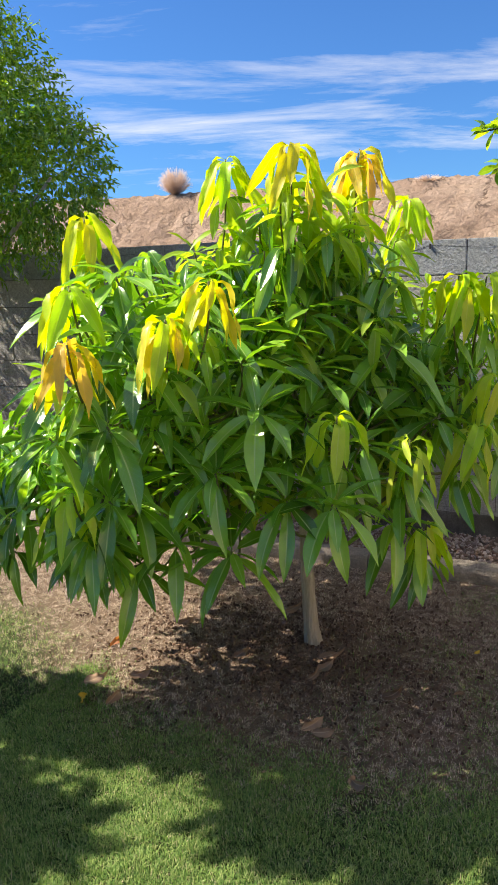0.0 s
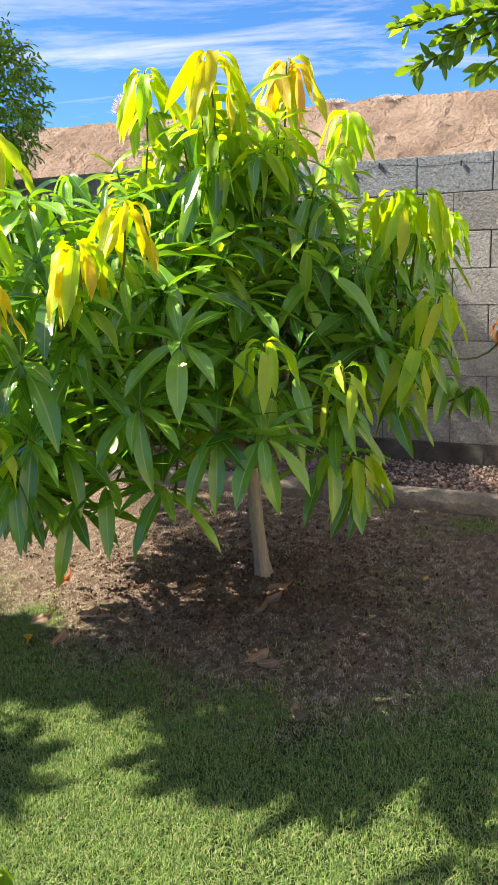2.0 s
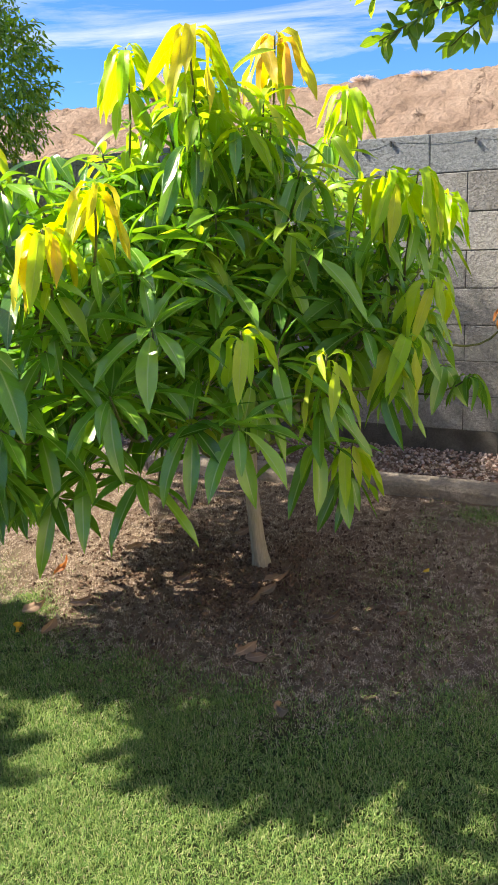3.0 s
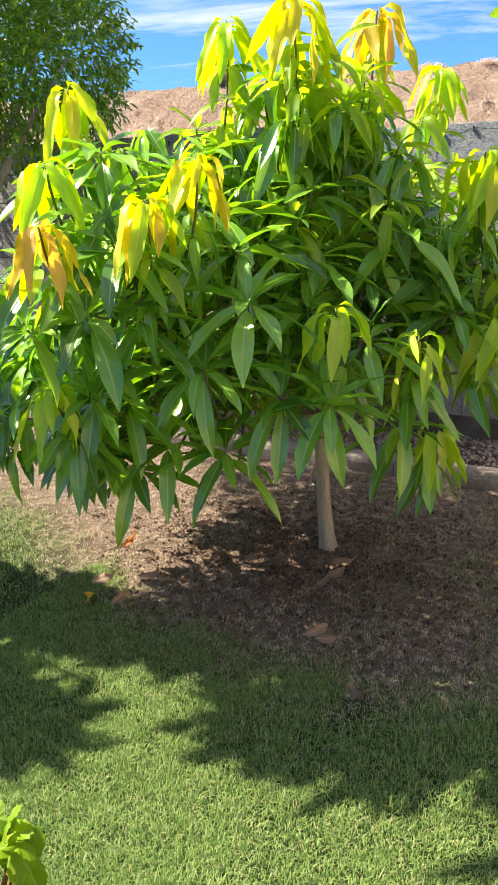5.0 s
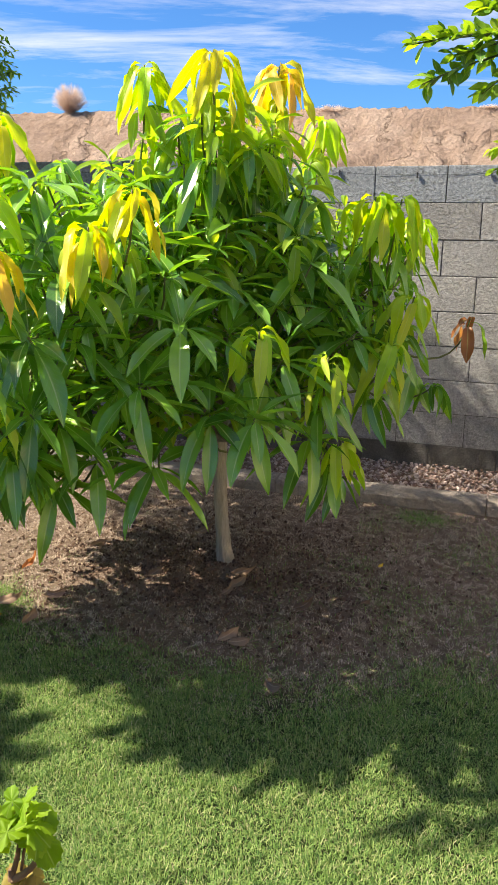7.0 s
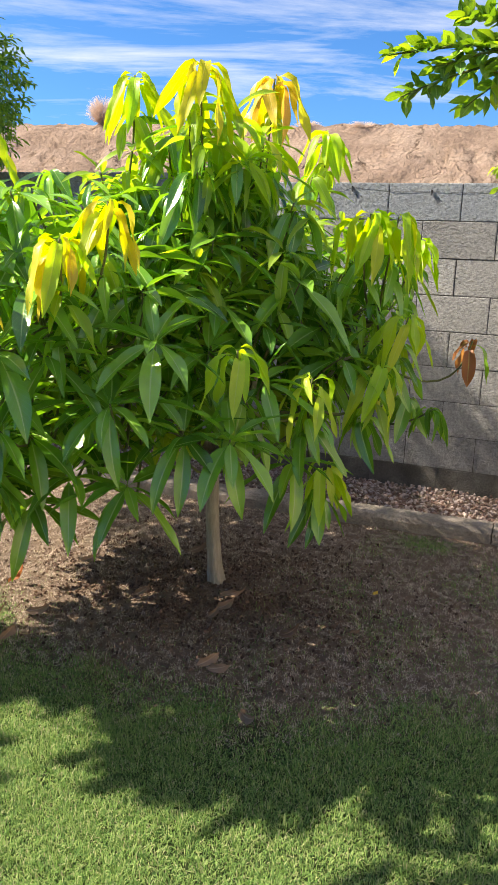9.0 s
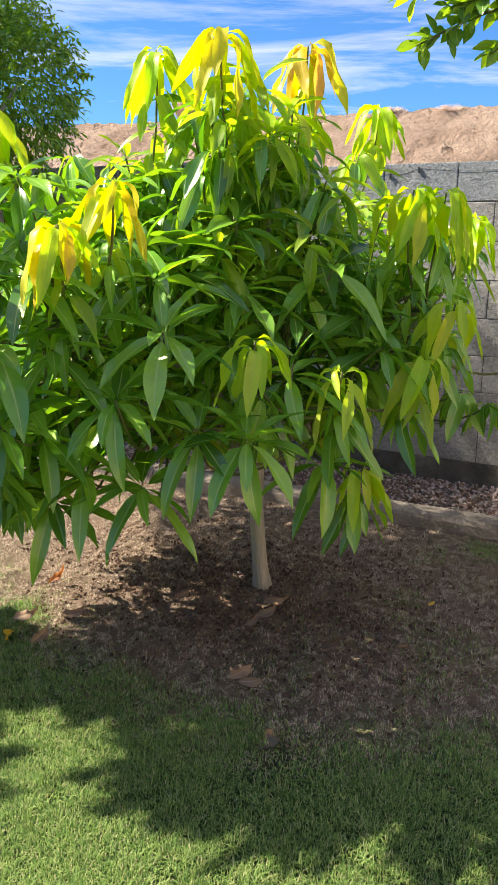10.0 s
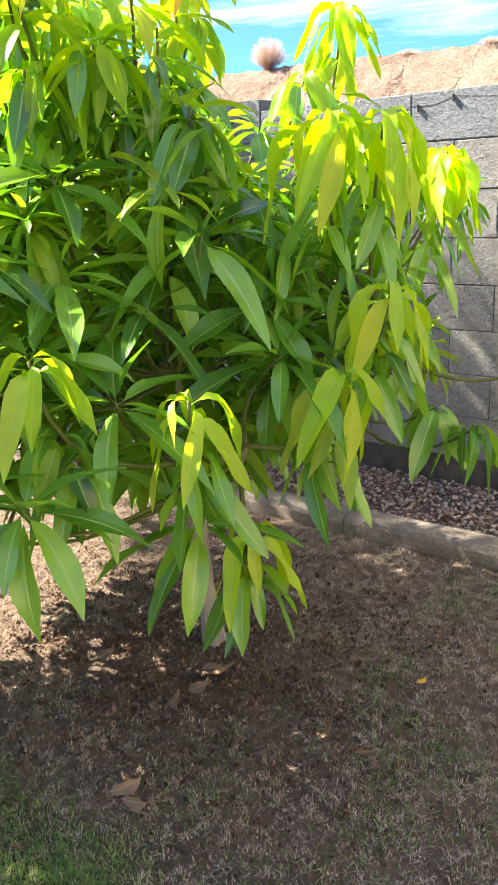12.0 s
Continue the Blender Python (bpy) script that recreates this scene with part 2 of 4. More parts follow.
RUSSET = leaf_material("russet_leaf", [(0.0, (0.30, 0.10, 0.04)), (1.0, (0.42, 0.2, 0.06))],
                       [(0.0, (0.6, 0.2, 0.05)), (1.0, (0.7, 0.4, 0.08))], 0.35, 0.45)
DRY = leaf_material("dry_leaf", [(0.0, (0.2, 0.125, 0.085)), (1.0, (0.38, 0.265, 0.18))],
                    [(0.0, (0.3, 0.18, 0.08)), (1.0, (0.4, 0.26, 0.14))], 0.1, 0.85, (0.55, 0.4, 0.28), gloss=0.15)
YELLOWED = leaf_material("yellowed_leaf", [(0.0, (0.6, 0.36, 0.03)), (1.0, (0.62, 0.42, 0.05))],
                         [(0.0, (0.7, 0.45, 0.03)), (1.0, (0.7, 0.5, 0.05))], 0.2, 0.5)
SMALL_LEAF = leaf_material("small_leaf", [(0.0, (0.035, 0.11, 0.02)), (0.5, (0.11, 0.25, 0.035)), (1.0, (0.26, 0.44, 0.05))],
                           [(0.0, (0.26, 0.54, 0.015)), (1.0, (0.5, 0.76, 0.025))], 0.28, 0.28)
FICUS_LEAF = leaf_material("dark_small_leaf", [(0.0, (0.03, 0.1, 0.018)), (0.6, (0.09, 0.24, 0.03)), (1.0, (0.24, 0.42, 0.05))],
                           [(0.0, (0.2, 0.46, 0.01)), (1.0, (0.55, 0.8, 0.02))], 0.36, 0.25, gloss=0.6)
WITHERED = leaf_material("withered_leaf", [(0.0, (0.22, 0.15, 0.045)), (0.7, (0.3, 0.25, 0.06)), (1.0, (0.5, 0.2, 0.06))],
                         [(0.0, (0.4, 0.28, 0.05)), (1.0, (0.55, 0.4, 0.06))], 0.3, 0.6, (0.36, 0.27, 0.12), gloss=0.25)
VINE_LEAF = leaf_material("vine_leaf", [(0.0, (0.13, 0.26, 0.012)), (1.0, (0.26, 0.4, 0.02))],
                          [(0.0, (0.38, 0.6, 0.008)), (1.0, (0.64, 0.76, 0.012))], 0.45, 0.5, (0.45, 0.55, 0.15), gloss=0.25)
BARK = rough_material("grey_bark", [(0.3, (0.36, 0.32, 0.25)), (0.7, (0.62, 0.56, 0.46))], 30, 130, 1.0, 0.012, 0.9, 0.15, (0.35, 1.3), None, (1, 1, 0.12))
TWIG = rough_material("green_twig", [(0.3, (0.09, 0.11, 0.035)), (0.7, (0.18, 0.19, 0.06))], 14, 120, 0.4, 0.003, 0.6)
CANE = rough_material("brown_cane", [(0.3, (0.13, 0.075, 0.045)), (0.7, (0.26, 0.16, 0.1))], 20, 140, 0.7, 0.004)
BLOCK_TOP = rough_material("slate_grey_block", [(0.25, (0.35, 0.385, 0.42)), (0.75, (0.49, 0.525, 0.565))], 2.4, 62, 1.0, 0.05, 0.92, 0.3, (0.1, 1.75))
BLOCK = rough_material("grey_block", [(0.2, (0.34, 0.335, 0.33)), (0.5, (0.45, 0.445, 0.435)), (0.8, (0.55, 0.54, 0.525))], 1.8, 62, 1.0, 0.05, 0.93, 0.35, (0.1, 1.75))
# darker, more mottled grey for the bottom course
BLOCK_LOW = rough_material("dark_grey_block", [(0.35, (0.085, 0.078, 0.068)), (0.55, (0.16, 0.15, 0.135)), (0.7, (0.27, 0.26, 0.24))], 5.0, 90, 1.0, 0.025, 0.85, 0.2, (0.35, 1.45))
MORTAR = rough_material("mortar", [(0.3, (0.16, 0.15, 0.14)), (0.7, (0.26, 0.245, 0.225))], 6, 150, 0.7, 0.006)
CONCRETE = rough_material("concrete_kerb", [(0.25, (0.24, 0.205, 0.175)), (0.75, (0.42, 0.365, 0.315))], 8, 60, 1.0, 0.025, 0.95, 0.3, (0.35, 1.4))
# turf tone is darkened to paint the shade between grass blades
SOIL = rough_material("brown_soil", [(0.25, (0.155, 0.106, 0.078)), (0.75, (0.32, 0.235, 0.175))], 9, 70, 1.0, 0.03, turf=(0.035, 0.058, 0.014))
STONE = rough_material("gravel_stone", [(0.2, (0.22, 0.135, 0.105)), (0.5, (0.36, 0.26, 0.22)), (0.8, (0.5, 0.41, 0.365))], 4, 120, 0.5, 0.004, 0.85, 0.9)
DIRT = dirt_material()
STEEL = rough_material("dull_steel", [(0.3, (0.03, 0.03, 0.032)), (0.7, (0.08, 0.08, 0.085))], 20, 200, 0.3, 0.001, 0.5)
GRASS = blade_material("grass_blade", [(0.0, (0.07, 0.16, 0.045)), (0.4, (0.19, 0.33, 0.085)), (0.8, (0.35, 0.47, 0.15)), (0.93, (0.46, 0.5, 0.23)), (1.0, (0.54, 0.48, 0.31))])
STRAW = blade_material("dormant_blade", [(0.0, (0.13, 0.085, 0.062)), (0.35, (0.46, 0.35, 0.27)), (0.75, (0.68, 0.56, 0.45)), (0.96, (0.7, 0.6, 0.49)), (1.0, (0.3, 0.37, 0.12))], 0.1)
CLOD = rough_material("dark_reddish_clod", [(0.25, (0.09, 0.054, 0.038)), (0.75, (0.26, 0.172, 0.125))], 9, 160, 0.8, 0.006, 0.95, 0.8)

STUCCO = rough_material("tan_stucco", [(0.3, (0.52, 0.43, 0.33)), (0.7, (0.62, 0.53, 0.42))], 1.2, 60, 0.6, 0.006)
BRUSH = blade_material("brush_twig", [(0.0, (0.78, 0.63, 0.52)), (1.0, (0.92, 0.8, 0.7))], 0.5)


# ---- makers ----
def mesh_object(name, verts, faces, mat, parent=None, uvs=None, smooth=True, label=""):
    me = bpy.data.meshes.new(name)
    me.from_pydata([tuple(v) for v in verts], [], [tuple(f) for f in faces])
    if smooth:
        me.polygons.foreach_set("use_smooth", [True] * len(me.polygons))
    if uvs is not None:
        layer = me.uv_layers.new(name="leaf")
        idx = np.empty(len(me.loops), dtype=np.int32)
        me.loops.foreach_get("vertex_index", idx)
        layer.data.foreach_set("uv", np.asarray(uvs, dtype=np.float32)[idx].ravel())
    me.materials.append(mat)
    me.update()
    ob = new(name, me)
    if parent is not None:
        ob.parent = parent
    if label:
        ob["label"] = label
    return ob


def part(name, bm, mat, parent=None, label="", smooth=False):
    me = bpy.data.meshes.new(name)
    bm.to_mesh(me)
    bm.free()
    if smooth:
        me.polygons.foreach_set("use_smooth", [True] * len(me.polygons))
    me.materials.append(mat)
    ob = new(name, me)
    if parent is not None:
        ob.parent = parent
    if label:
        ob["label"] = label
    return ob


def share(name, me, m, parent):
    ob = new(name, me)
    ob.parent = parent
    ob.matrix_basis = m
    return ob


def empty(name, place=(0, 0, 0)):
    ob = new(name)
    ob.location = place
    return ob


def tube(points, radii, sides=7, wobble=0.0, rng=None):
    """A tapered tube along points, as verts and faces."""
    verts, faces = [], []
    pts = [Vector(p) for p in points]
    side = Vector((0.3, 1, 0.2))
    for i, p in enumerate(pts):
        d = (pts[min(i + 1, len(pts) - 1)] - pts[max(i - 1, 0)]).normalized()
        a = d.cross(side)
        if a.length < 0.05:
            a = d.cross(Vector((1, 0, 0)))
        a.normalize()
        b = d.cross(a)
        for k in range(sides):
            w = 2 * math.pi * k / sides
            r = radii[i] * (1 + (rng.uniform(-wobble, wobble) if rng else 0))
            verts.append(p + a * (r * math.cos(w)) + b * (r * math.sin(w)))
    for i in range(len(pts) - 1):
        for k in range(sides):
            j = (k + 1) % sides
            faces.append((i * sides + k, i * sides + j, (i + 1) * sides + j, (i + 1) * sides + k))
    faces.append(tuple(range(sides - 1, -1, -1)))
    faces.append(tuple((len(pts) - 1) * sides + k for k in range(sides)))
    return verts, faces


def bend(a, b, sag, n=7, sway=(0, 0, 0)):
    """Points of an easy arc from a to b; sag lifts or lowers its middle."""
    a, b, s = Vector(a), Vector(b), Vector(sway)
    return [a.lerp(b, i / n) + (Vector((0, 0, sag)) + s) * math.sin(math.pi * i / n) for i in range(n + 1)]


def leaf_width(t, kind):
    """Share of the full width at t along the blade: lance-shaped with a drawn-out tip."""
    if not 0 < t < 1:
        return 0.035
    if kind == "limp":
        w = math.sin(math.pi * t ** 0.85) ** 0.6
    elif kind == "oval":
        w = math.sin(math.pi * t ** 0.8) ** 0.85
    else:
        w = math.sin(math.pi * t ** 0.86) ** 0.74
    return max(0.035, w * (1 - 0.32 * max(0.0, (t - 0.7) / 0.3)))


def leaf_shape(length, width, droop, fold, wave, twist, rng, nl=9, nw=4, petiole=0.09, kind="lance", lift=(-0.05, 0.25)):
    """A long leaf from the origin along +x, arching down by droop (radians), with a folded midrib and waved edges.
    A limp leaf rises on its stalk and then hangs at the angle droop."""
    verts, uvs, faces = [], [], []
    x = z = 0.0
    phase, side_bend = rng.uniform(0, 6.3), rng.uniform(-0.22, 0.22)
    start = rng.uniform(*lift)
    knee = rng.uniform(0.32, 0.5)
    for i in range(nl + 1):
        s = i / nl
        angle = start - droop * (s ** 0.85)
        if kind == "limp":
            q = min(1.0, s / knee)
            q = q * q * (3 - 2 * q)
            angle = (0.5 + start) * (1 - q) - droop * q
        if i:
            x += math.cos(angle) * length / nl
            z += math.sin(angle) * length / nl
        t = max(0.0, (s - petiole) / (1 - petiole))
        w = width * leaf_width(t, kind)
        tw = twist * s
        for k in range(nw + 1):
            q = k / nw * 2 - 1
            y = q * w / 2
            h = abs(q) * w * 0.5 * fold + wave * w * math.sin(phase + 9 * s + (2.2 if q > 0 else 0)) * q * q
            yy = y * math.cos(tw) - h * math.sin(tw)
            hh = y * math.sin(tw) + h * math.cos(tw)
            verts.append((x - math.sin(angle) * hh, yy + side_bend * length * 0.3 * s * s, z + math.cos(angle) * hh))
            uvs.append((t, (q + 1) / 2))
    c = nw + 1
    for i in range(nl):
        for k in range(nw):
            faces.append((i * c + k, i * c + k + 1, (i + 1) * c + k + 1, (i + 1) * c + k))
    return verts, uvs, faces


class Leaves:
    """Gathers leaves into one mesh."""
    def __init__(self):
        self.v, self.u, self.f, self.n = [], [], [], 0

    def add(self, shape, m):
        v, u, f = shape
        a = np.asarray(v)
        r, o = np.array(m.to_3x3()), np.array(m.translation)
        self.v.append(a @ r.T + o)
        self.u.append(np.asarray(u))
        self.f.append(np.asarray(f) + self.n)
        self.n += len(a)

    def build(self, name, mat, parent, label=""):
        if not self.n:
            return None
        me = bpy.data.meshes.new(name)
        v, f, u = np.concatenate(self.v), np.concatenate(self.f), np.concatenate(self.u)
        me.vertices.add(len(v)); me.vertices.foreach_set("co", v.astype(np.float32).ravel())
        k = f.shape[1]
        me.loops.add(f.size); me.loops.foreach_set("vertex_index", f.astype(np.int32).ravel())
        me.polygons.add(len(f)); me.polygons.foreach_set("loop_start", np.arange(0, f.size, k, dtype=np.int32))
        me.update(calc_edges=True)
        layer = me.uv_layers.new(name="leaf")
        layer.data.foreach_set("uv", u[f.ravel()].astype(np.float32).ravel())
        me.polygons.foreach_set("use_smooth", [True] * len(f))
        me.materials.append(mat)
        ob = new(name, me)
        ob.parent = parent
        tagged(ob, label, kind="stuff")
        return ob


def facing(way, up=(0, 0, 1), spin=0.0):
    """A turn that lays +x along way with +z near up."""
    x = Vector(way).normalized()
    y = Vector(up).cross(x)
    if y.length < 1e-3:
        y = Vector((0, 1, 0))
    y.normalize()
    z = x.cross(y)
    return Matrix((x, y, z)).transposed().to_4x4() @ Matrix.Rotation(spin, 4, "X")


# ---- ground, wall, hill ----
rng = random.Random(7)


def level(x, y):
    """The lie of the yard: a lawn with faint humps, lumpier under the tree."""
    lump = 1.0 if 2.1 < y < 3.95 and -0.8 < x < 3 else 0.35
    return 0.012 * lump * noise.noise(Vector((x * 5, y * 5, 0))) + 0.006 * lump * noise.noise(Vector((x * 17, y * 17, 3)))


def lawn_edge(x):
    """Where the green lawn thins out towards the bare ground under the tree."""
    return np.interp(x, [-3, -0.6, -0.1, 0.4, 1.1, 1.5, 1.9, 2.6, 4], [3.1, 2.75, 2.4, 2.12, 2.05, 2.15, 2.4, 2.6, 2.6])


def build_ground():
    near_x, near_y = np.arange(-4, 5.001, 0.06), np.arange(-1.5, 4.75, 0.06)
    xs = np.concatenate(([-900, -300, -100, -40, -15, -7], near_x, [7, 15, 40, 100, 300, 900]))
    ys = np.concatenate(([-900, -300, -100, -40, -15, -5], near_y, [6, 9, 16, 40, 100, 300, 900]))
    inside = lambda x, y: -4 <= x <= 5 and -1.5 <= y <= 4.7
    verts = [(x, y, level(x, y) if inside(x, y) else 0.0) for y in ys for x in xs]
    c = len(xs)
    faces = [(j * c + i, j * c + i + 1, (j + 1) * c + i + 1, (j + 1) * c + i) for j in range(len(ys) - 1) for i in range(c - 1)]
    ob = mesh_object("ground", verts, faces, SOIL)
    turf = ob.data.attributes.new("turf", "FLOAT", "POINT")
    turf.data.foreach_set("value", [1 / (1 + math.exp(min(50.0, (y - float(lawn_edge(x))) * 14))) for y in ys for x in xs])
    return tagged(ob, "bare brown soil of a yard under lawn and litter", "ground", kind="structure")


ground = build_ground()


def block_mesh(length, height, depth, mat, seed):
    """A concrete block with worn arrises; origin at the middle of its face."""
    r = random.Random(seed)
    bm = bmesh.new()
    bmesh.ops.create_cube(bm, size=1.0)
    for v in bm.verts:
        v.co = Vector((v.co.x * length, v.co.y * depth + depth / 2, v.co.z * height))
    bmesh.ops.bevel(bm, geom=bm.edges[:], offset=0.003, segments=1, affect="EDGES")
    for v in bm.verts:
        v.co += Vector((r.uniform(-1, 1), r.uniform(-1, 1), r.uniform(-1, 1))) * 0.0011
    me = bpy.data.meshes.new("block")
    bm.to_mesh(me)
    bm.free()
    me.materials.append(mat)
    return me


def box(bm, lo, hi):
    g = bmesh.ops.create_cube(bm, size=1.0)
    for v in g["verts"]:
        v.co = Vector([l + (h - l) * (c + 0.5) for l, h, c in zip(lo, hi, v.co)])
    return g["verts"]


BL, BH, WALL_Y, WALL_TOP = 0.406, 0.203, 4.70, 1.79
STEP_X, STEP_UP = -0.118, 0.055


def build_wall():
    bm = bmesh.new()
    box(bm, (STEP_X + 0.003, WALL_Y + 0.007, -0.3), (5.2, WALL_Y + 0.19, WALL_TOP - 0.006))
    box(bm, (-5.8, WALL_Y + 0.008, -0.3), (STEP_X - 0.002, WALL_Y + 0.189, WALL_TOP + STEP_UP - 0.006))
    wall = part("wall_north", bm, MORTAR)
    tagged(wall, "grey concrete block garden wall in running bond", "wall", kind="structure")
    kinds = {}
    for key, mat in (("top", BLOCK_TOP), ("mid", BLOCK), ("low", BLOCK_LOW)):
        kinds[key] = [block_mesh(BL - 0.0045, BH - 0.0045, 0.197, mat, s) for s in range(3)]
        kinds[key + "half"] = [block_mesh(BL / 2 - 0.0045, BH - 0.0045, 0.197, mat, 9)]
    r = random.Random(3)
    for row in range(9):
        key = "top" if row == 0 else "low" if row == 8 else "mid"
        shift = 0.5 if row % 2 else 0.0
        z = WALL_TOP - BH * (row + 0.5)
        for k in range(-3, 9):
            x = 1.1 + BL * (k + 0.5 + shift)
            if row % 2 and k == -3:
                share("block", kinds[key + "half"][0], pose(1.1 + BL * (-3 + 0.25), WALL_Y, z), wall)
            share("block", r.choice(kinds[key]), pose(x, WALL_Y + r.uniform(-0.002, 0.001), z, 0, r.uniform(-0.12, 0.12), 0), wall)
        zl = z + STEP_UP
        for k in range(1, 14):
            x = STEP_X - 0.003 - BL * (k - 0.5 + (0.5 if row % 2 else 0.0))
            if row % 2 and k == 1:
                share("block", kinds[key + "half"][0], pose(STEP_X - 0.003 - BL * 0.25, WALL_Y, zl), wall)
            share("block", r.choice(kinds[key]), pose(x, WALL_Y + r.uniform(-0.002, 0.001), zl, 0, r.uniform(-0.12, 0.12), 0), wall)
    return wall


wall_north = build_wall()


def build_kerb():
    """A cast concrete edging with a rounded nose, in lengths with open joints."""
    kerb = empty("kerb")
    tagged(kerb, "low poured concrete edging between lawn and gravel", "kerb", kind="structure")
    r = random.Random(5)
    x = -5.0
    while x < 4.6:
        l = 1.15
        section = [(0, -0.1), (0, 0.052), (0.012, 0.072), (0.035, 0.08), (0.115, 0.082), (0.135, 0.072), (0.145, 0.05), (0.145, -0.1)]
        n = 14
        verts = []
        for i in range(n + 1):
            xx = x + (l - 0.006) * i / n
            y0 = kerb_y(xx)
            verts += [(xx, y0 + a + 0.002 * noise.noise(Vector((xx * 9, a * 20, 1))), b + 0.004 * noise.noise(Vector((xx * 6, a * 30, 7)))) for a, b in section]
        k = len(section)
        faces = [(i * k + j, (i + 1) * k + j, (i + 1) * k + j + 1, i * k + j + 1) for i in range(n) for j in range(k - 1)]
        faces += [tuple(range(k)), tuple(n * k + j for j in range(k - 1, -1, -1))]
        mesh_object("kerb_stone", verts, faces, CONCRETE, kerb, smooth=False)
        x += l
    return kerb


def kerb_y(x):
    return 3.97 + 0.025 * x


build_kerb()


def closing_wall(name, lo, hi, mat, label):
    bm = bmesh.new()
    box(bm, lo, hi)
    tagged(part(name, bm, mat), label, "wall", kind="structure")


# the east wall is unseen, pale and tall to reflect sun into the shade
closing_wall("wall_east", (5.2, -9.0, -0.2), (5.4, WALL_Y + 0.19, 2.7), STUCCO, "unseen tan stucco wall added to close the yard and bounce sunlight")
closing_wall("wall_west", (-6.0, -9.0, -0.2), (-5.81, WALL_Y + 0.19, WALL_TOP), BLOCK, "plain grey block wall closing the yard")
closing_wall("wall_south", (-6.0, -9.3, -0.2), (5.4, -9.01, 2.7), STUCCO, "tan stucco house wall behind the lawn")


def build_gravel():
    r = random.Random(11)
    base = bmesh.new()
    bmesh.ops.create_icosphere(base, subdivisions=1, radius=1.0)
    bv = np.array([v.co[:] for v in base.verts])
    bf = np.array([[v.index for v in f.verts] for f in base.faces])
    base.free()
    verts, faces, n = [], [], 0
    rnd = np.random.default_rng(4)
    for i in range(10500):
        x, y = r.uniform(-3.4, 3.0), r.uniform(0, 1)
        y0 = kerb_y(x) + 0.15
        y = y0 + (WALL_Y - 0.012 - y0) * y
        s = r.uniform(0.006, 0.0145)
        size = np.array([s * r.uniform(0.8, 1.3), s * r.uniform(0.7, 1.1), s * r.uniform(0.5, 0.85)])
        v = bv * rnd.uniform(0.55, 1.25, (len(bv), 1)) * size
        m = np.array(Euler((r.uniform(-0.6, 0.6), r.uniform(-0.6, 0.6), r.uniform(0, 6.3))).to_matrix())
        v = v @ m.T + (x, y, 0.028 + r.uniform(0, 0.02) + level(x, y))
        verts.append(v); faces.append(bf + n); n += len(bv)
    me = bpy.data.meshes.new("gravel")
    me.from_pydata(np.concatenate(verts).tolist(), [], np.concatenate(faces).tolist())
    me.materials.append(STONE)
    tagged(new("gravel", me), "pinkish grey crushed stone gravel along the wall", "gravel", kind="stuff")
    bm = bmesh.new()
    box(bm, (-5.4, 4.06, -0.1), (4.6, WALL_Y + 0.004, 0.026))
    tagged(part("gravel_bed", bm, SOIL), "brown soil bed beneath the loose gravel", "bed", kind="structure")


build_gravel()


def hill_height(x, y):
    crest = 13.0
    base = 0.2
    top = 3.07 - 0.022 * x + 0.03 * noise.noise(Vector((x * 0.5, 0, 5)))
    s = min(1.0, max(0.0, (y - 8.6) / (crest - 8.6)))
    face = s * 0.9 + 0.1 * s * s * (3 - 2 * s)
    z = base + (top - base) * face
    gully = abs(noise.noise(Vector((x * 0.55 + 0.25 * y, y * 0.12, 9))))
    z -= 0.08 * max(0.0, 0.12 - gully) / 0.12 * min(1.0, max(0.0, (0.97 - s) * 6))
    z += 0.055 * noise.noise(Vector((x * 1.3, y * 1.3, 2))) * (1.1 - s)
    z += 0.03 * noise.noise(Vector((x * 3.6, y * 3.6, 4))) + 0.07 * abs(noise.noise(Vector((x * 8.5, y * 8.5, 6)))) + 0.035 * abs(noise.noise(Vector((x * 17, y * 17, 16))))
    z -= 0.07 * max(0.0, 0.07 - abs(noise.noise(Vector((x * 1.1 + 0.3 * noise.noise(Vector((x, y * 2, 1))), y * 0.25, 12))))) / 0.07 * min(1.0, max(0.0, (0.95 - s) * 8))
    split = abs(noise.noise(Vector((x * 1.7 + 0.7 * noise.noise(Vector((x * 2, y * 3, 8))), y * 0.7, 31))))
    z -= 0.16 * max(0.0, 0.03 - split) / 0.03 * min(1.0, max(0.0, (0.97 - s) * 8))
    if y > crest:
        z -= 0.04 * (y - crest)
    return z


def build_hill():
    xs = np.concatenate((np.arange(-40, -12, 0.8), np.arange(-12, 5, 0.06), np.arange(5, 30, 0.8)))
    ys = np.concatenate((np.arange(8.0, 10, 0.25), np.arange(10, 13.8, 0.055), np.arange(13.8, 40, 2.0)))
    verts = [(x, y, hill_height(x, y)) for y in ys for x in xs]
    c = len(xs)
    faces = [(j * c + i, j * c + i + 1, (j + 1) * c + i + 1, (j + 1) * c + i) for j in range(len(ys) - 1) for i in range(c - 1)]
    return tagged(mesh_object("hill", verts, faces, DIRT), "bare reddish dirt bank with gullies and clods behind the wall", "hill", kind="structure")


build_hill()


# ---- mango tree ----
CROWN = Vector((0.66, 2.88, 1.12))
TRUNK_FOOT = Vector((0.815, 3.035, 0.0))
FORK = Vector((0.80, 3.0, 0.62))

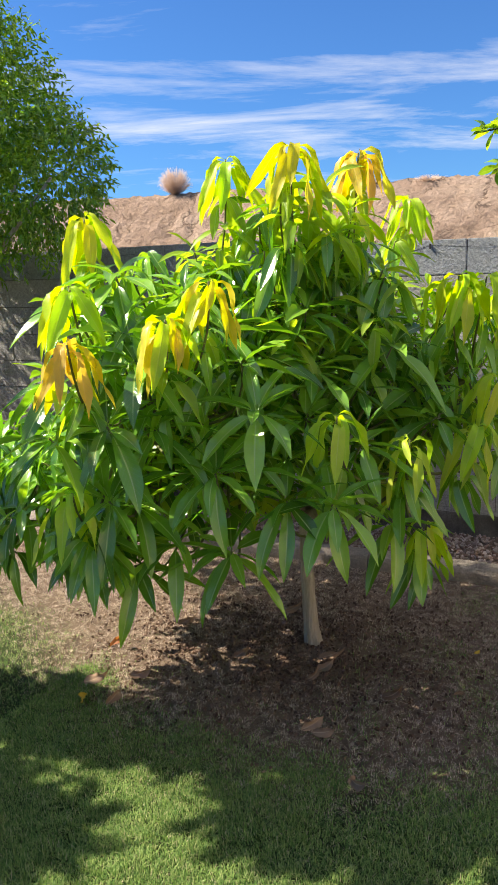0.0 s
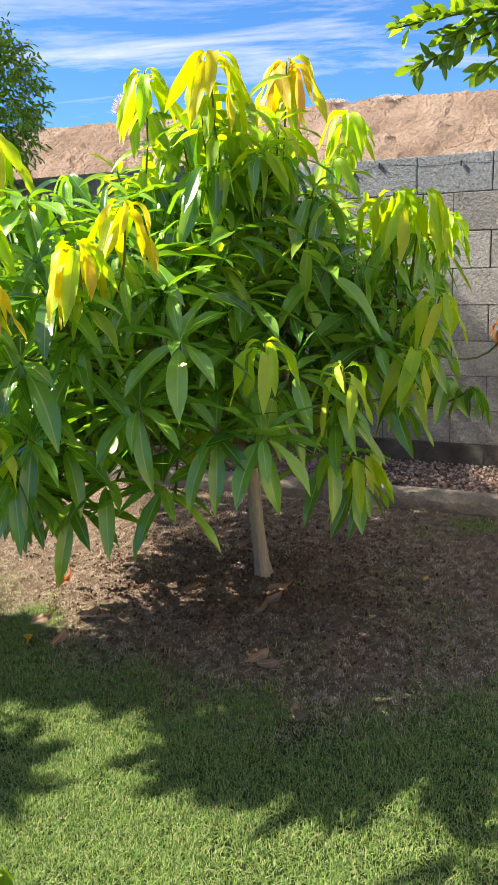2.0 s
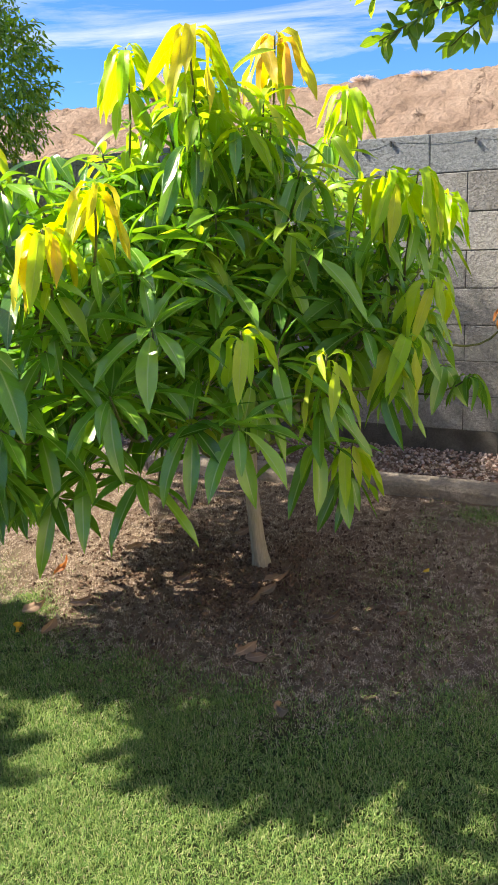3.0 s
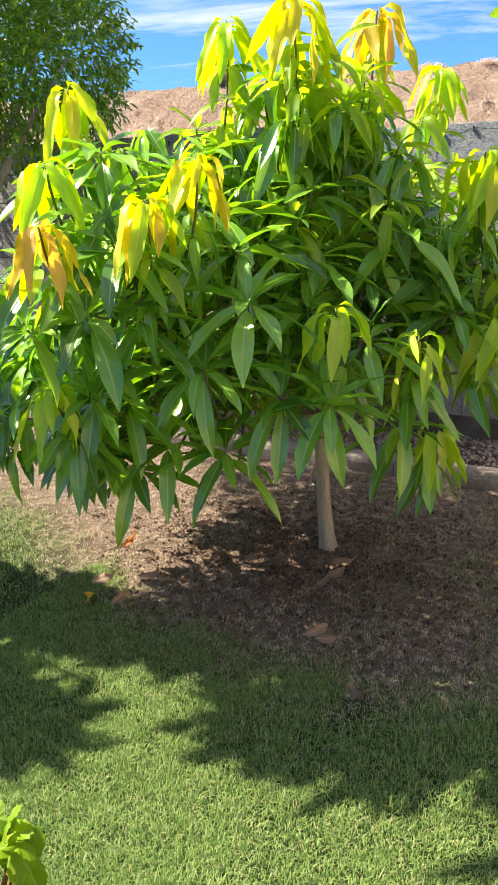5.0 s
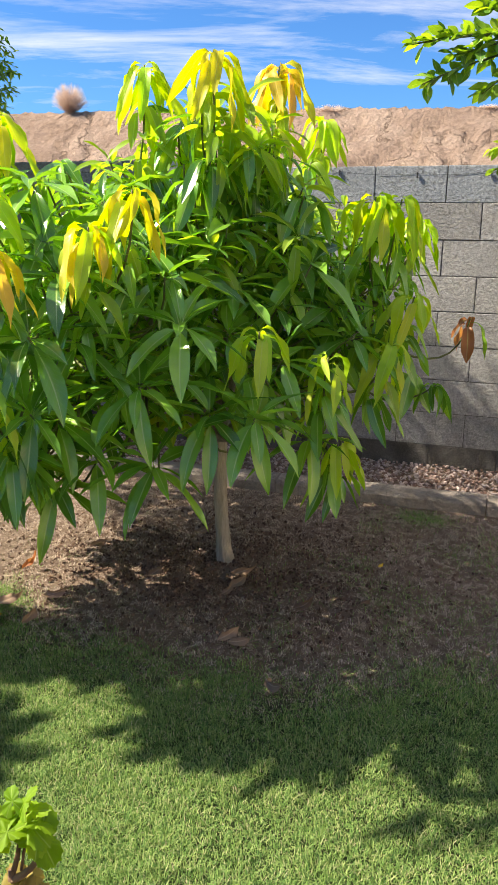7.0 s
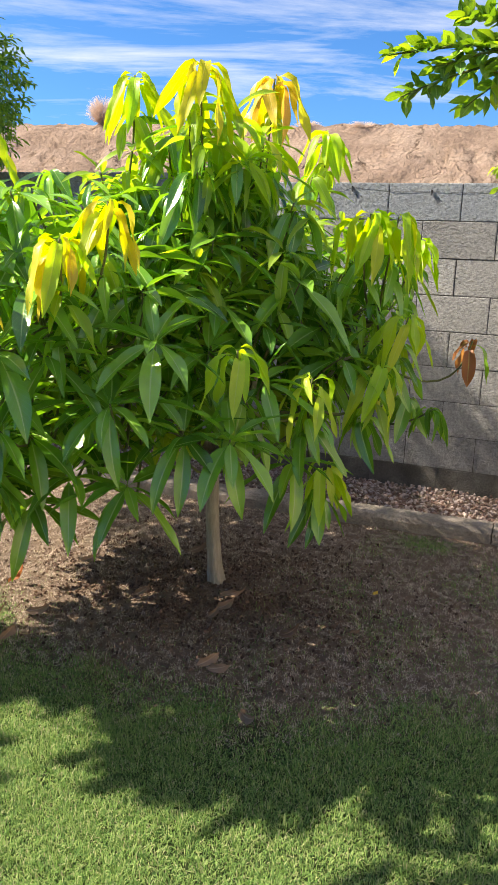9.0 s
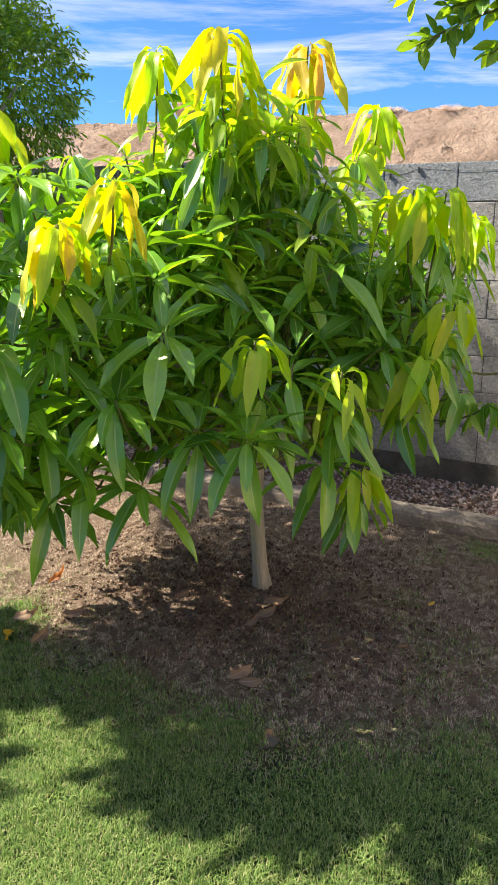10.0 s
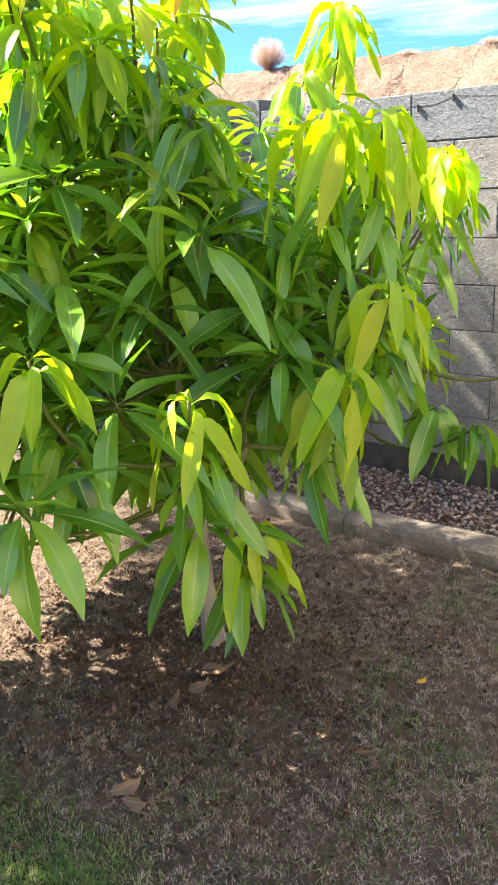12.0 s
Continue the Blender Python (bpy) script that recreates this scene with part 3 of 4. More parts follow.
# Shoot tips with young hanging leaves: place, kind, size
YOUNG = [
    (1.28, 2.085, 1.19, "pale", 0.98), (1.435, 2.30, 1.09, "pale", 0.98), (1.455, 2.44, 0.785, "pale", 1.0), (1.635, 2.69, 1.25, "pale", 1.05),
    (1.572, 2.60, 1.085, "pale", 1.0), (1.13, 3.37, 1.895, "lime", 1.05), (1.135, 2.70, 1.995, "copper", 1.02), (1.045, 2.33, 1.975, "gold", 1.02),
    (0.765, 2.43, 1.975, "lime", 0.98), (0.963, 1.935, 1.578, "gold", 0.95), (0.903, 1.797, 1.48, "amber", 0.98), (0.495, 2.005, 1.778, "amber", 1.0),
    (0.625, 1.75, 1.575, "lime", 0.95), (0.715, 1.615, 1.425, "copper", 0.9), (0.68, 1.635, 1.02, "pale", 0.95), (1.48, 2.72, 1.575, "lime", 1.1),
    (1.555, 2.81, 1.57, "lime", 1.05), (1.585, 3.05, 1.50, "lime", 0.95), (1.79, 3.23, 1.12, "russet", 1.0),
]
# Shoot tips with grown leaves in open rosettes on the near face of the crown
GROWN = [
    (0.985, 1.975, 0.785), (1.01, 1.85, 1.053), (1.164, 1.988, 0.953), (1.289, 2.024, 0.947), (1.098, 1.94, 1.22), (1.233, 2.41, 1.225), (0.575, 2.06, 0.65),
    (0.773, 1.687, 1.20), (0.62, 1.63, 1.17), (1.454, 2.565, 1.12), (1.36, 2.39, 0.80), (0.83, 1.83, 1.17), (0.74, 1.72, 0.98), (0.47, 1.93, 0.78),
    (0.60, 1.80, 0.84), (0.70, 1.9, 0.92), (0.88, 1.98, 1.02), (1.30, 2.25, 1.08), (0.80, 1.95, 0.80), (0.42, 2.15, 0.72), (0.52, 1.95, 0.98),
    (0.72, 2.2, 1.55), (1.08, 2.35, 1.48), (0.72, 1.86, 1.44), (1.2, 2.6, 1.44), (0.98, 2.2, 1.36), (0.62, 2.0, 1.42), (0.45, 2.1, 1.46), (1.32, 2.5, 1.36), (1.38, 2.62, 1.22), (1.12, 2.3, 1.30),
    (0.60, 1.72, 1.32), (0.80, 1.80, 1.36), (0.50, 1.90, 1.52), (0.64, 1.95, 1.60), (1.00, 2.05, 1.34), (0.90, 2.15, 1.42), (1.14, 2.2, 1.16), (0.66, 1.85, 1.05),
]
# Shoots whose grown leaves hang limp
DROOPING = [
    (1.368, 2.688, 1.32), (1.28, 2.54, 1.575), (0.976, 2.34, 1.625), (0.80, 2.42, 1.64), (0.464, 2.40, 1.685), (1.70, 2.98, 0.89), (1.60, 3.0, 0.92),
    (1.12, 2.45, 1.72), (0.90, 2.3, 1.52), (0.55, 2.15, 1.62), (0.86, 2.05, 1.44), (1.03, 2.5, 1.80), (0.85, 2.5, 1.78), (1.12, 2.75, 1.80), (1.12, 3.2, 1.72), (1.02, 2.36, 1.68), (1.15, 2.62, 1.66),
]
# Narrow-leaved shoots on the far right of the crown
fill_rng = random.Random(77)
RIGHT = [(fill_rng.uniform(1.1, 1.55), fill_rng.uniform(2.72, 3.3), fill_rng.uniform(1.0, 1.55)) for _ in range(44)]
RIGHT = [p for p in RIGHT if p[0] - 0.45 * (p[1] - 2.7) < 1.48]
# Low leafy boughs on the left flank, and the shoulder of the crown beyond them, thickened for shade
BOUGHS = [(fill_rng.uniform(-0.55, 0.3), fill_rng.uniform(2.05, 2.95), fill_rng.uniform(0.8, 1.06)) for _ in range(64)]
BOUGHS = [p for p in BOUGHS if p[0] > 1.35 - 0.8 * p[1] and (p[2] < 0.96 or p[0] > 0)]
# further boughs, many out of sight, added to close gaps in the ground shadow
BOUGHS += [(fill_rng.uniform(-0.42, 0.0), fill_rng.uniform(2.08, 2.42), fill_rng.uniform(0.78, 1.0)) for _ in range(20)]
BOUGHS += [(fill_rng.uniform(0.1, 0.5), fill_rng.uniform(1.9, 2.15), fill_rng.uniform(0.64, 0.95)) for _ in range(18)]
BOUGHS += [(fill_rng.uniform(0.3, 0.6), fill_rng.uniform(1.95, 2.35), fill_rng.uniform(0.88, 1.12)) for _ in range(22)]
BOUGHS += [(fill_rng.uniform(-0.45, 0.55), fill_rng.uniform(2.9, 3.75), fill_rng.uniform(0.8, 1.25)) for _ in range(70)]
# Leaf clusters cascading below the tall leading shoots
SPIRE = []
for _ in range(34):
    lift = fill_rng.random() ** 0.8
    turn, out = fill_rng.uniform(0, 6.3), fill_rng.uniform(0.3, 1.0) * (0.42 - 0.24 * lift)
    SPIRE.append((0.97 + out * math.cos(turn), 2.5 + out * math.sin(turn), 1.36 + 0.5 * lift))
FRESH_TIPS = [(1.045, 2.298, 1.408), (0.61, 2.47, 1.68), (1.27, 2.55, 1.60)]


def leaf_stock(seed, count, length, width, droop, fold, wave, twist, kind="lance", lift=(-0.05, 0.25)):
    r = random.Random(seed)
    return [leaf_shape(length * r.uniform(0.86, 1.12), width * r.uniform(0.88, 1.12), droop * r.uniform(0.8, 1.2) if kind != "limp" else droop * r.uniform(0.92, 1.06), fold * r.uniform(0.6, 1.3),
                       wave * r.uniform(0.5, 1.5), r.uniform(-twist, twist), r, 11, kind=kind, lift=lift) for _ in range(count)]


STOCK = {
    "grown": leaf_stock(1, 18, 0.205, 0.046, 0.85, 0.42, 0.1, 0.6, "lance", (0.0, 0.3)),
    "star": leaf_stock(3, 16, 0.22, 0.05, 0.68, 0.36, 0.1, 0.45, "lance", (0.05, 0.35)),
    "limp": leaf_stock(6, 14, 0.205, 0.045, 1.2, 0.35, 0.1, 0.7, "limp"),
    "young": leaf_stock(2, 16, 0.235, 0.041, 1.36, 0.4, 0.2, 0.5, "limp", (0.15, 0.5)),
    "broad": leaf_stock(5, 6, 0.19, 0.062, 1.45, 0.4, 0.2, 0.5, "limp"),
    "small": leaf_stock(4, 14, 0.18, 0.034, 0.9, 0.35, 0.08, 0.6),
}
STOCK_MESH = {}


def stock_mesh(kind, i, mat):
    key = (kind, i, mat.name)
    if key not in STOCK_MESH:
        v, u, f = STOCK[kind][i]
        tmp = mesh_object("leaf", v, f, mat, uvs=u)
        STOCK_MESH[key] = tmp.data
        bpy.data.objects.remove(tmp)
    return STOCK_MESH[key]


class Crown:
    """The foliage of one tree: single leaves while they last, then joined ones."""
    def __init__(self, tree, singles):
        self.tree, self.left, self.joined = tree, singles, {}

    def put(self, kind, mat, m, r, single):
        i = r.randrange(len(STOCK[kind]))
        if single and self.left > 0:
            self.left -= 1
            share("leaf", stock_mesh(kind, i, mat), m, self.tree)
        else:
            self.joined.setdefault(mat.name, (mat, Leaves()))[1].add(STOCK[kind][i], m)

    def close(self):
        for mat, gathered in self.joined.values():
            gathered.build("foliage", mat, self.tree)


def whorl(crown, place, axis, r, single, count=9, scale=1.0, mat=None, kind="grown", spread=(0.95, -0.3)):
    """A rosette of grown leaves round a shoot tip: short upright ones within, long ones spread below."""
    mat = mat or MATURE
    axis = Vector(axis).normalized()
    turn = facing(axis).to_3x3()
    spin = r.uniform(0, 6.3)
    for k in range(count):
        u = k / max(1, count - 1)
        a = spin + k * 2.39996 + r.uniform(-0.25, 0.25)
        rise = spread[0] + (spread[1] - spread[0]) * u ** 0.8 + r.uniform(-0.18, 0.18)
        way = turn @ Vector((math.sin(rise), math.cos(rise) * math.cos(a), math.cos(rise) * math.sin(a)))
        s = scale * (0.6 + 0.42 * min(1.0, u * 1.5)) * r.uniform(0.86, 1.1)
        p = Vector(place) - axis * 0.014 * u
        crown.put(kind, mat, Matrix.Translation(p) @ facing(way, (0, 0, 1), r.uniform(-0.3, 0.3)) @ Matrix.Scale(s, 4), r, single)


def tassel(crown, place, axis, r, single, mats, count=10, scale=1.0, kind="young", tier=0.05):
    """Leaves that arch out from a shoot tip on all sides and hang limp."""
    spin = r.uniform(0, 6.3)
    for k in range(count):
        u = k / count
        a = spin + k * 2.39996 + r.uniform(-0.2, 0.2)
        way = Vector((math.cos(a), math.sin(a), r.uniform(-0.12, 0.16)))
        s = scale * r.uniform(0.78, 1.08) * (0.72 if k < 2 else 1.0)
        p = Vector(place) - Vector(axis) * tier * u
        crown.put(kind, mats[k % len(mats)], Matrix.Translation(p) @ facing(way, (0, 0, 1), r.uniform(-0.45, 0.45)) @ Matrix.Scale(s, 4), r, single)


def build_mango(foot, fork, centre, size, young, grown, fresh, fills, limbs, label, seed, singles, least_z, spire=(), drooping=(), narrow=(), boughs=(), side_line=(-99, 0)):
    tree = empty("mango_tree", foot)
    tagged(tree, label, "tree", "mango trees in the yard")
    foot, fork, centre = Vector(foot), Vector(fork), Vector(centre)
    back = Matrix.Translation(-foot)
    r = random.Random(seed)

    def limb_part(name, pts, radii, mat, sides=7, wobble=0.06):
        v, f = tube([Vector(p) - foot for p in pts], radii, sides, wobble, r)
        return mesh_object(name, v, f, mat, tree)

    pts = bend(foot - Vector((0, 0, 0.05)), fork, 0, 12, (-0.012, 0, 0))
    limb_part("trunk", pts, [0.05, 0.043, 0.036, 0.032, 0.031, 0.03, 0.0295, 0.029, 0.029, 0.029, 0.03, 0.031, 0.03], BARK, 14, 0.05)
    nodes = []
    for a, reach, top in limbs:
        end = fork + Vector((math.cos(radians(a)) * reach, math.sin(radians(a)) * reach, top - fork.z))
        pts = bend(fork - Vector((0, 0, 0.03)), end, -0.06, 8, (r.uniform(-0.04, 0.04), r.uniform(-0.04, 0.04), 0))
        limb_part("limb", pts, [0.024 - 0.0021 * i for i in range(9)], BARK, 8)
        nodes += pts[3:]
    crown = Crown(tree, singles)
    crown_put = crown.put
    crown.put = lambda kind, mat, m, rr, single: crown_put(kind, mat, back @ m, rr, single)

    def twig(tip, thin=0.003, drop=0.0):
        """A shoot from the nearest limb, rising into its tip. Returns its last points, tip first."""
        tip = Vector(tip)
        start = min(nodes, key=lambda p: (p - tip).length + 0.6 * max(0, p.z - tip.z + 0.1 + drop))
        low = tip - Vector((0, 0, max(drop, min(0.42, 0.6 * (tip - start).length)))) + (centre - tip) * (0.05 if drop else 0.22)
        pts = [start.lerp(low, i / 9).lerp(low.lerp(tip, i / 9), i / 9) for i in range(10)]
        limb_part("twig", pts, [0.0058 - (0.0058 - thin) * i / 9 for i in range(10)], TWIG, 6)
        return pts[::-1]

    kinds = {"lime": (FLUSH,), "pale": (PALE, PALE, FLUSH), "gold": (GOLD, GOLD, FLUSH), "amber": (FLUSH, GOLD), "copper": (COPPER, COPPER, GOLD)}
    for x, y, z, kind, size_of in young:
        high = z > 1.7
        stem = twig((x, y, z), 0.003, 0.5 if high else 0.2)
        axis = (stem[0] - stem[1]).normalized()
        if kind == "russet":
            tassel(crown, (x, y, z), axis, r, True, (RUSSET, RUSSET, MATURE), 5, 0.9, "broad")
            continue
        tassel(crown, (x, y, z), axis, r, True, kinds[kind], 8 if kind == "pale" else 12, size_of)
        if high:
            for step in range(1, 8):
                limp = step % 2
                mat = FRESH if step < 4 else None
                if limp:
                    tassel(crown, stem[step], axis, r, False, (mat or MATURE,), 6, 0.8 + 0.03 * step, "limp")
                else:
                    whorl(crown, stem[step], axis + Vector((0, 0, 0.4)), r, False, 6, 0.75 + 0.04 * step, mat, "grown", (0.5, -0.5))
        else:
            tassel(crown, stem[2] - Vector((0, 0, 0.02)), axis, r, True, (FRESH, MATURE, MATURE), 5, 0.95, "limp")
            tassel(crown, stem[3] - Vector((0, 0, 0.05)), axis, r, False, (MATURE,), 6, 1.0, "limp")
    for p in grown:
        stem = twig(p)
        axis = (stem[0] - stem[1]).normalized()
        whorl(crown, p, axis * 0.3 + (Vector(p) - centre) * 0.45 + Vector((0, 0, 0.65)), r, True, 12, 1.05, None, "star", (0.75, -0.35))
    for p in drooping:
        stem = twig(p)
        mats = (FRESH, MATURE) if p[2] > 1.7 else (MATURE,)
        tassel(crown, p, stem[0] - stem[1], r, True, mats, 8, 0.95, "limp", 0.5)
    for i, p in enumerate(boughs):
        if i % 2:
            twig(p)
        whorl(crown, p, (Vector(p) - centre) * 0.6 + Vector((0, 0, 0.5)), r, False, 10, r.uniform(0.9, 1.05), None, "grown", (0.8, -0.4))
    for p in narrow:
        stem = twig(p)
        whorl(crown, p, (Vector(p) - centre) + Vector((0, 0, 0.6)), r, False, 11, r.uniform(0.85, 1.05), FRESH if r.random() < 0.2 else None, "small")
    for i, p in enumerate(spire):
        if i % 3 == 0:
            twig(p, 0.003, 0.25)
        # upper clusters get brighter young leaves, partly standing in for sun shining through
        mat = r.choice((FRESH, FRESH, FLUSH, MATURE) if p[2] > 1.62 else (FRESH, MATURE, MATURE, MATURE))
        whorl(crown, p, Vector((p[0] - centre.x, p[1] - centre.y - 0.2, 0.7)), r, False, 8, r.uniform(0.85, 1.1), mat, r.choice(("small", "grown")), (0.6, -0.5))
    for p in fresh:
        stem = twig(p)
        whorl(crown, p, stem[0] - stem[1] + Vector((0, 0, 0.1)), r, True, 9, 0.85, FRESH)
    made = [Vector(h[:3]) for h in list(young) + list(grown) + list(fresh)]
    tries = count = 0
    while count < fills and tries < 9000:
        tries += 1
        d = Vector((r.gauss(0, 1), r.gauss(0, 1), r.gauss(0, 1))).normalized() * r.uniform(0.1, 1.0) ** 0.45
        p = centre + Vector((d.x * size[0], d.y * size[1], d.z * size[2])) * 0.77
        if p.z < least_z or p.x < side_line[0] - side_line[1] * p.y or (p.y > 3.1 and p.x > 1.35) or min((p - q).length for q in made) < 0.075:
            continue
        made.append(p)
        count += 1
        if count % 2:
            twig(p)
        whorl(crown, p, (p - centre) * 0.5 + Vector((0, 0, 0.7)), r, False, 9, r.uniform(0.8, 1.0), FRESH if r.random() < (0.4 if p.z > 1.4 else 0.07) else None, "grown", (0.75, -0.35))
    crown.close()
    return tree


build_mango(TRUNK_FOOT, FORK, CROWN, (0.98, 1.04, 0.78), YOUNG, GROWN, FRESH_TIPS, 330,
            ((200, 0.45, 1.15), (265, 0.6, 0.95), (310, 0.55, 1.05), (20, 0.5, 1.1), (100, 0.35, 1.35), (150, 0.5, 1.0), (280, 0.25, 1.6), (225, 0.8, 1.0), (350, 0.7, 1.2), (320, 0.8, 0.95), (255, 0.95, 1.2), (170, 0.8, 1.0), (300, 0.35, 1.75), (240, 0.6, 1.5)),
            "young bushy mango tree with drooping yellow and copper new leaves", 21, 300, 0.78, SPIRE, DROOPING, RIGHT, BOUGHS, (2.1, 0.85))
# Unseen tree, added with its shoots set where their shadows fill the lawn
OUTER = [(-1.98 + fill_rng.gauss(0, 0.13), 0.94 + fill_rng.gauss(0, 0.06), 2.3 + fill_rng.gauss(0, 0.12)) for _ in range(24)]
OUTER += [(-0.98 + fill_rng.gauss(0, 0.15), 1.27 + fill_rng.gauss(0, 0.05), 2.35 + fill_rng.gauss(0, 0.13)) for _ in range(30)]
for spot, many in (((-0.36, 1.15, 2.5), 4), ((-1.85, 0.8, 2.4), 9), ((-1.65, 1.72, 1.7), 9)):
    OUTER += [tuple(c + fill_rng.gauss(0, d) for c, d in zip(spot, (0.12, 0.05, 0.1))) for _ in range(many)]
build_mango((-1.95, 1.5, 0), (-1.95, 1.48, 1.4), (-1.95, 1.46, 2.35), (0.7, 0.16, 0.65), [], OUTER, [], 150,
            ((180, 0.5, 2.0), (270, 0.3, 2.0), (0, 0.7, 2.2), (20, 0.4, 2.5), (330, 0.5, 2.1)),
            "unseen taller mango tree added to shade the lawn", 22, 0, 1.6)


# ---- lawn ----
def blades(name, count, spot, height, width, lean, mat, label, seed):
    """Single grass blades, each a bent sliver of two faces."""
    g = np.random.default_rng(seed)
    xy = spot(g, count)
    n = len(xy)
    z = np.array([level(x, y) for x, y in xy])
    h = g.uniform(0.5, 1.0, n) * height(xy[:, 0], xy[:, 1])
    a = g.uniform(0, 2 * np.pi, n)
    tilt = np.minimum(np.abs(g.normal(0, lean, n)), 1.4)
    side = np.stack((-np.sin(a), np.cos(a)), 1) * (width * g.uniform(0.6, 1.2, n) / 2)[:, None]
    out = np.stack((np.cos(a), np.sin(a)), 1)
    v = np.empty((n, 4, 3))
    for i, (s, w) in enumerate(((0, 0.0), (0.5, 1.0), (0.5, -1.0), (1.0, 0.0))):
        reach = (h * np.sin(tilt) * s * (0.6 + 0.8 * s))[:, None] * out
        v[:, i, :2] = xy + reach + side * w
        v[:, i, 2] = z + 0.001 + h * np.cos(tilt * (0.6 + 0.4 * s)) * s
    v = v.reshape(-1, 3)
    base = np.arange(n)[:, None] * 4
    tris = np.concatenate((base + [0, 1, 2], base + [2, 1, 3]), 1).reshape(-1, 3)
    me = bpy.data.meshes.new(name)
    me.vertices.add(len(v)); me.vertices.foreach_set("co", v.astype(np.float32).ravel())
    me.loops.add(tris.size); me.loops.foreach_set("vertex_index", tris.astype(np.int32).ravel())
    me.polygons.add(len(tris)); me.polygons.foreach_set("loop_start", np.arange(0, tris.size, 3, dtype=np.int32))
    me.update(calc_edges=True)
    me.materials.append(mat)
    return tagged(new(name, me), label, "grass", kind="stuff")


def lawn_spot(g, count):
    x = np.where(g.uniform(0, 1, count) < 0.86, g.uniform(0.0, 2.7, count), g.uniform(-2.2, 0.0, count))
    y = np.where(x > 0, np.where(x > 1.3, g.uniform(0.85, 3.97, count), g.uniform(0.85, 3.3, count)), g.uniform(1.6, 3.95, count))
    d = y - lawn_edge(x)
    wob = np.array([noise.noise(Vector((a * 4, b * 4, 1))) for a, b in zip(x, y)])
    patch = np.array([noise.noise(Vector((a * 2.3, b * 2.3, 8))) for a, b in zip(x, y)])
    thin = (x > 1.0) * 0.02 + 0.1 * np.clip((x - 1.15) * 4, 0, 1) * np.clip((patch + 0.3 * wob - 0.02) * 4, 0, 1)
    tuft = 0.9 * np.exp(-((x - 1.6) ** 2 / 0.012 + (y - 3.85) ** 2 / 0.008))
    keep = g.uniform(0, 1, count) < np.maximum(1 / (1 + np.exp((d + 0.22 * wob) * 14)), np.maximum(thin, tuft))
    return np.stack((x, y), 1)[keep]


def litter_spot(g, count):
    x, y = g.uniform(-1.6, 2.6, count), g.uniform(1.7, 3.97, count)
    d = y - lawn_edge(x)
    keep = g.uniform(0, 1, count) < 1 / (1 + np.exp(-(d + 0.12) * 16))
    near_trunk = np.exp(-((x - 0.8) ** 2 / 0.35 + (y - 2.85) ** 2 / 0.2))
    bare = np.array([noise.noise(Vector((a * 5, b * 5, 21))) for a, b in zip(x, y)])
    clump = np.array([noise.noise(Vector((a * 28, b * 28, 3))) for a, b in zip(x, y)])
    keep &= g.uniform(0, 1, count) < np.clip(0.58 + 1.9 * clump, 0.05, 1.0)
    keep &= g.uniform(0, 1, count) > np.clip(1.05 * near_trunk + 0.7 * bare - 0.1, 0, 0.88)
    return np.stack((x, y), 1)[keep]


def tuft_height(x, y):
    """Thatch stands in small tufts with bare hollows between them."""
    lump = np.array([noise.noise(Vector((a * 30, b * 30, 3))) + 0.6 * noise.noise(Vector((a * 11, b * 11, 13))) for a, b in zip(x, y)])
    return np.clip(0.012 + 0.017 * lump, 0.004, 0.026)


blades("lawn", 600000, lawn_spot, lambda x, y: 0.026 + 0.009 * np.sin(x * 23 + 3 * np.sin(y * 17)) * np.sin(y * 29 + 2 * np.sin(x * 13)), 0.0025, 1.0, GRASS, "mown green lawn grass, part shaded and part sunlit", 1)
blades("lawn", 45000, lambda g, n: np.stack((g.uniform(-3.5, 4.5, n), g.uniform(-3.0, 0.85, n)), 1), lambda x, y: 0.033 + 0 * x, 0.004, 0.75, GRASS, "mown green lawn grass in full sun", 5)
blades("dormant_grass", 680000, litter_spot, tuft_height, 0.0019, 1.0, STRAW, "dormant brown grass thatch beneath the tree", 2)


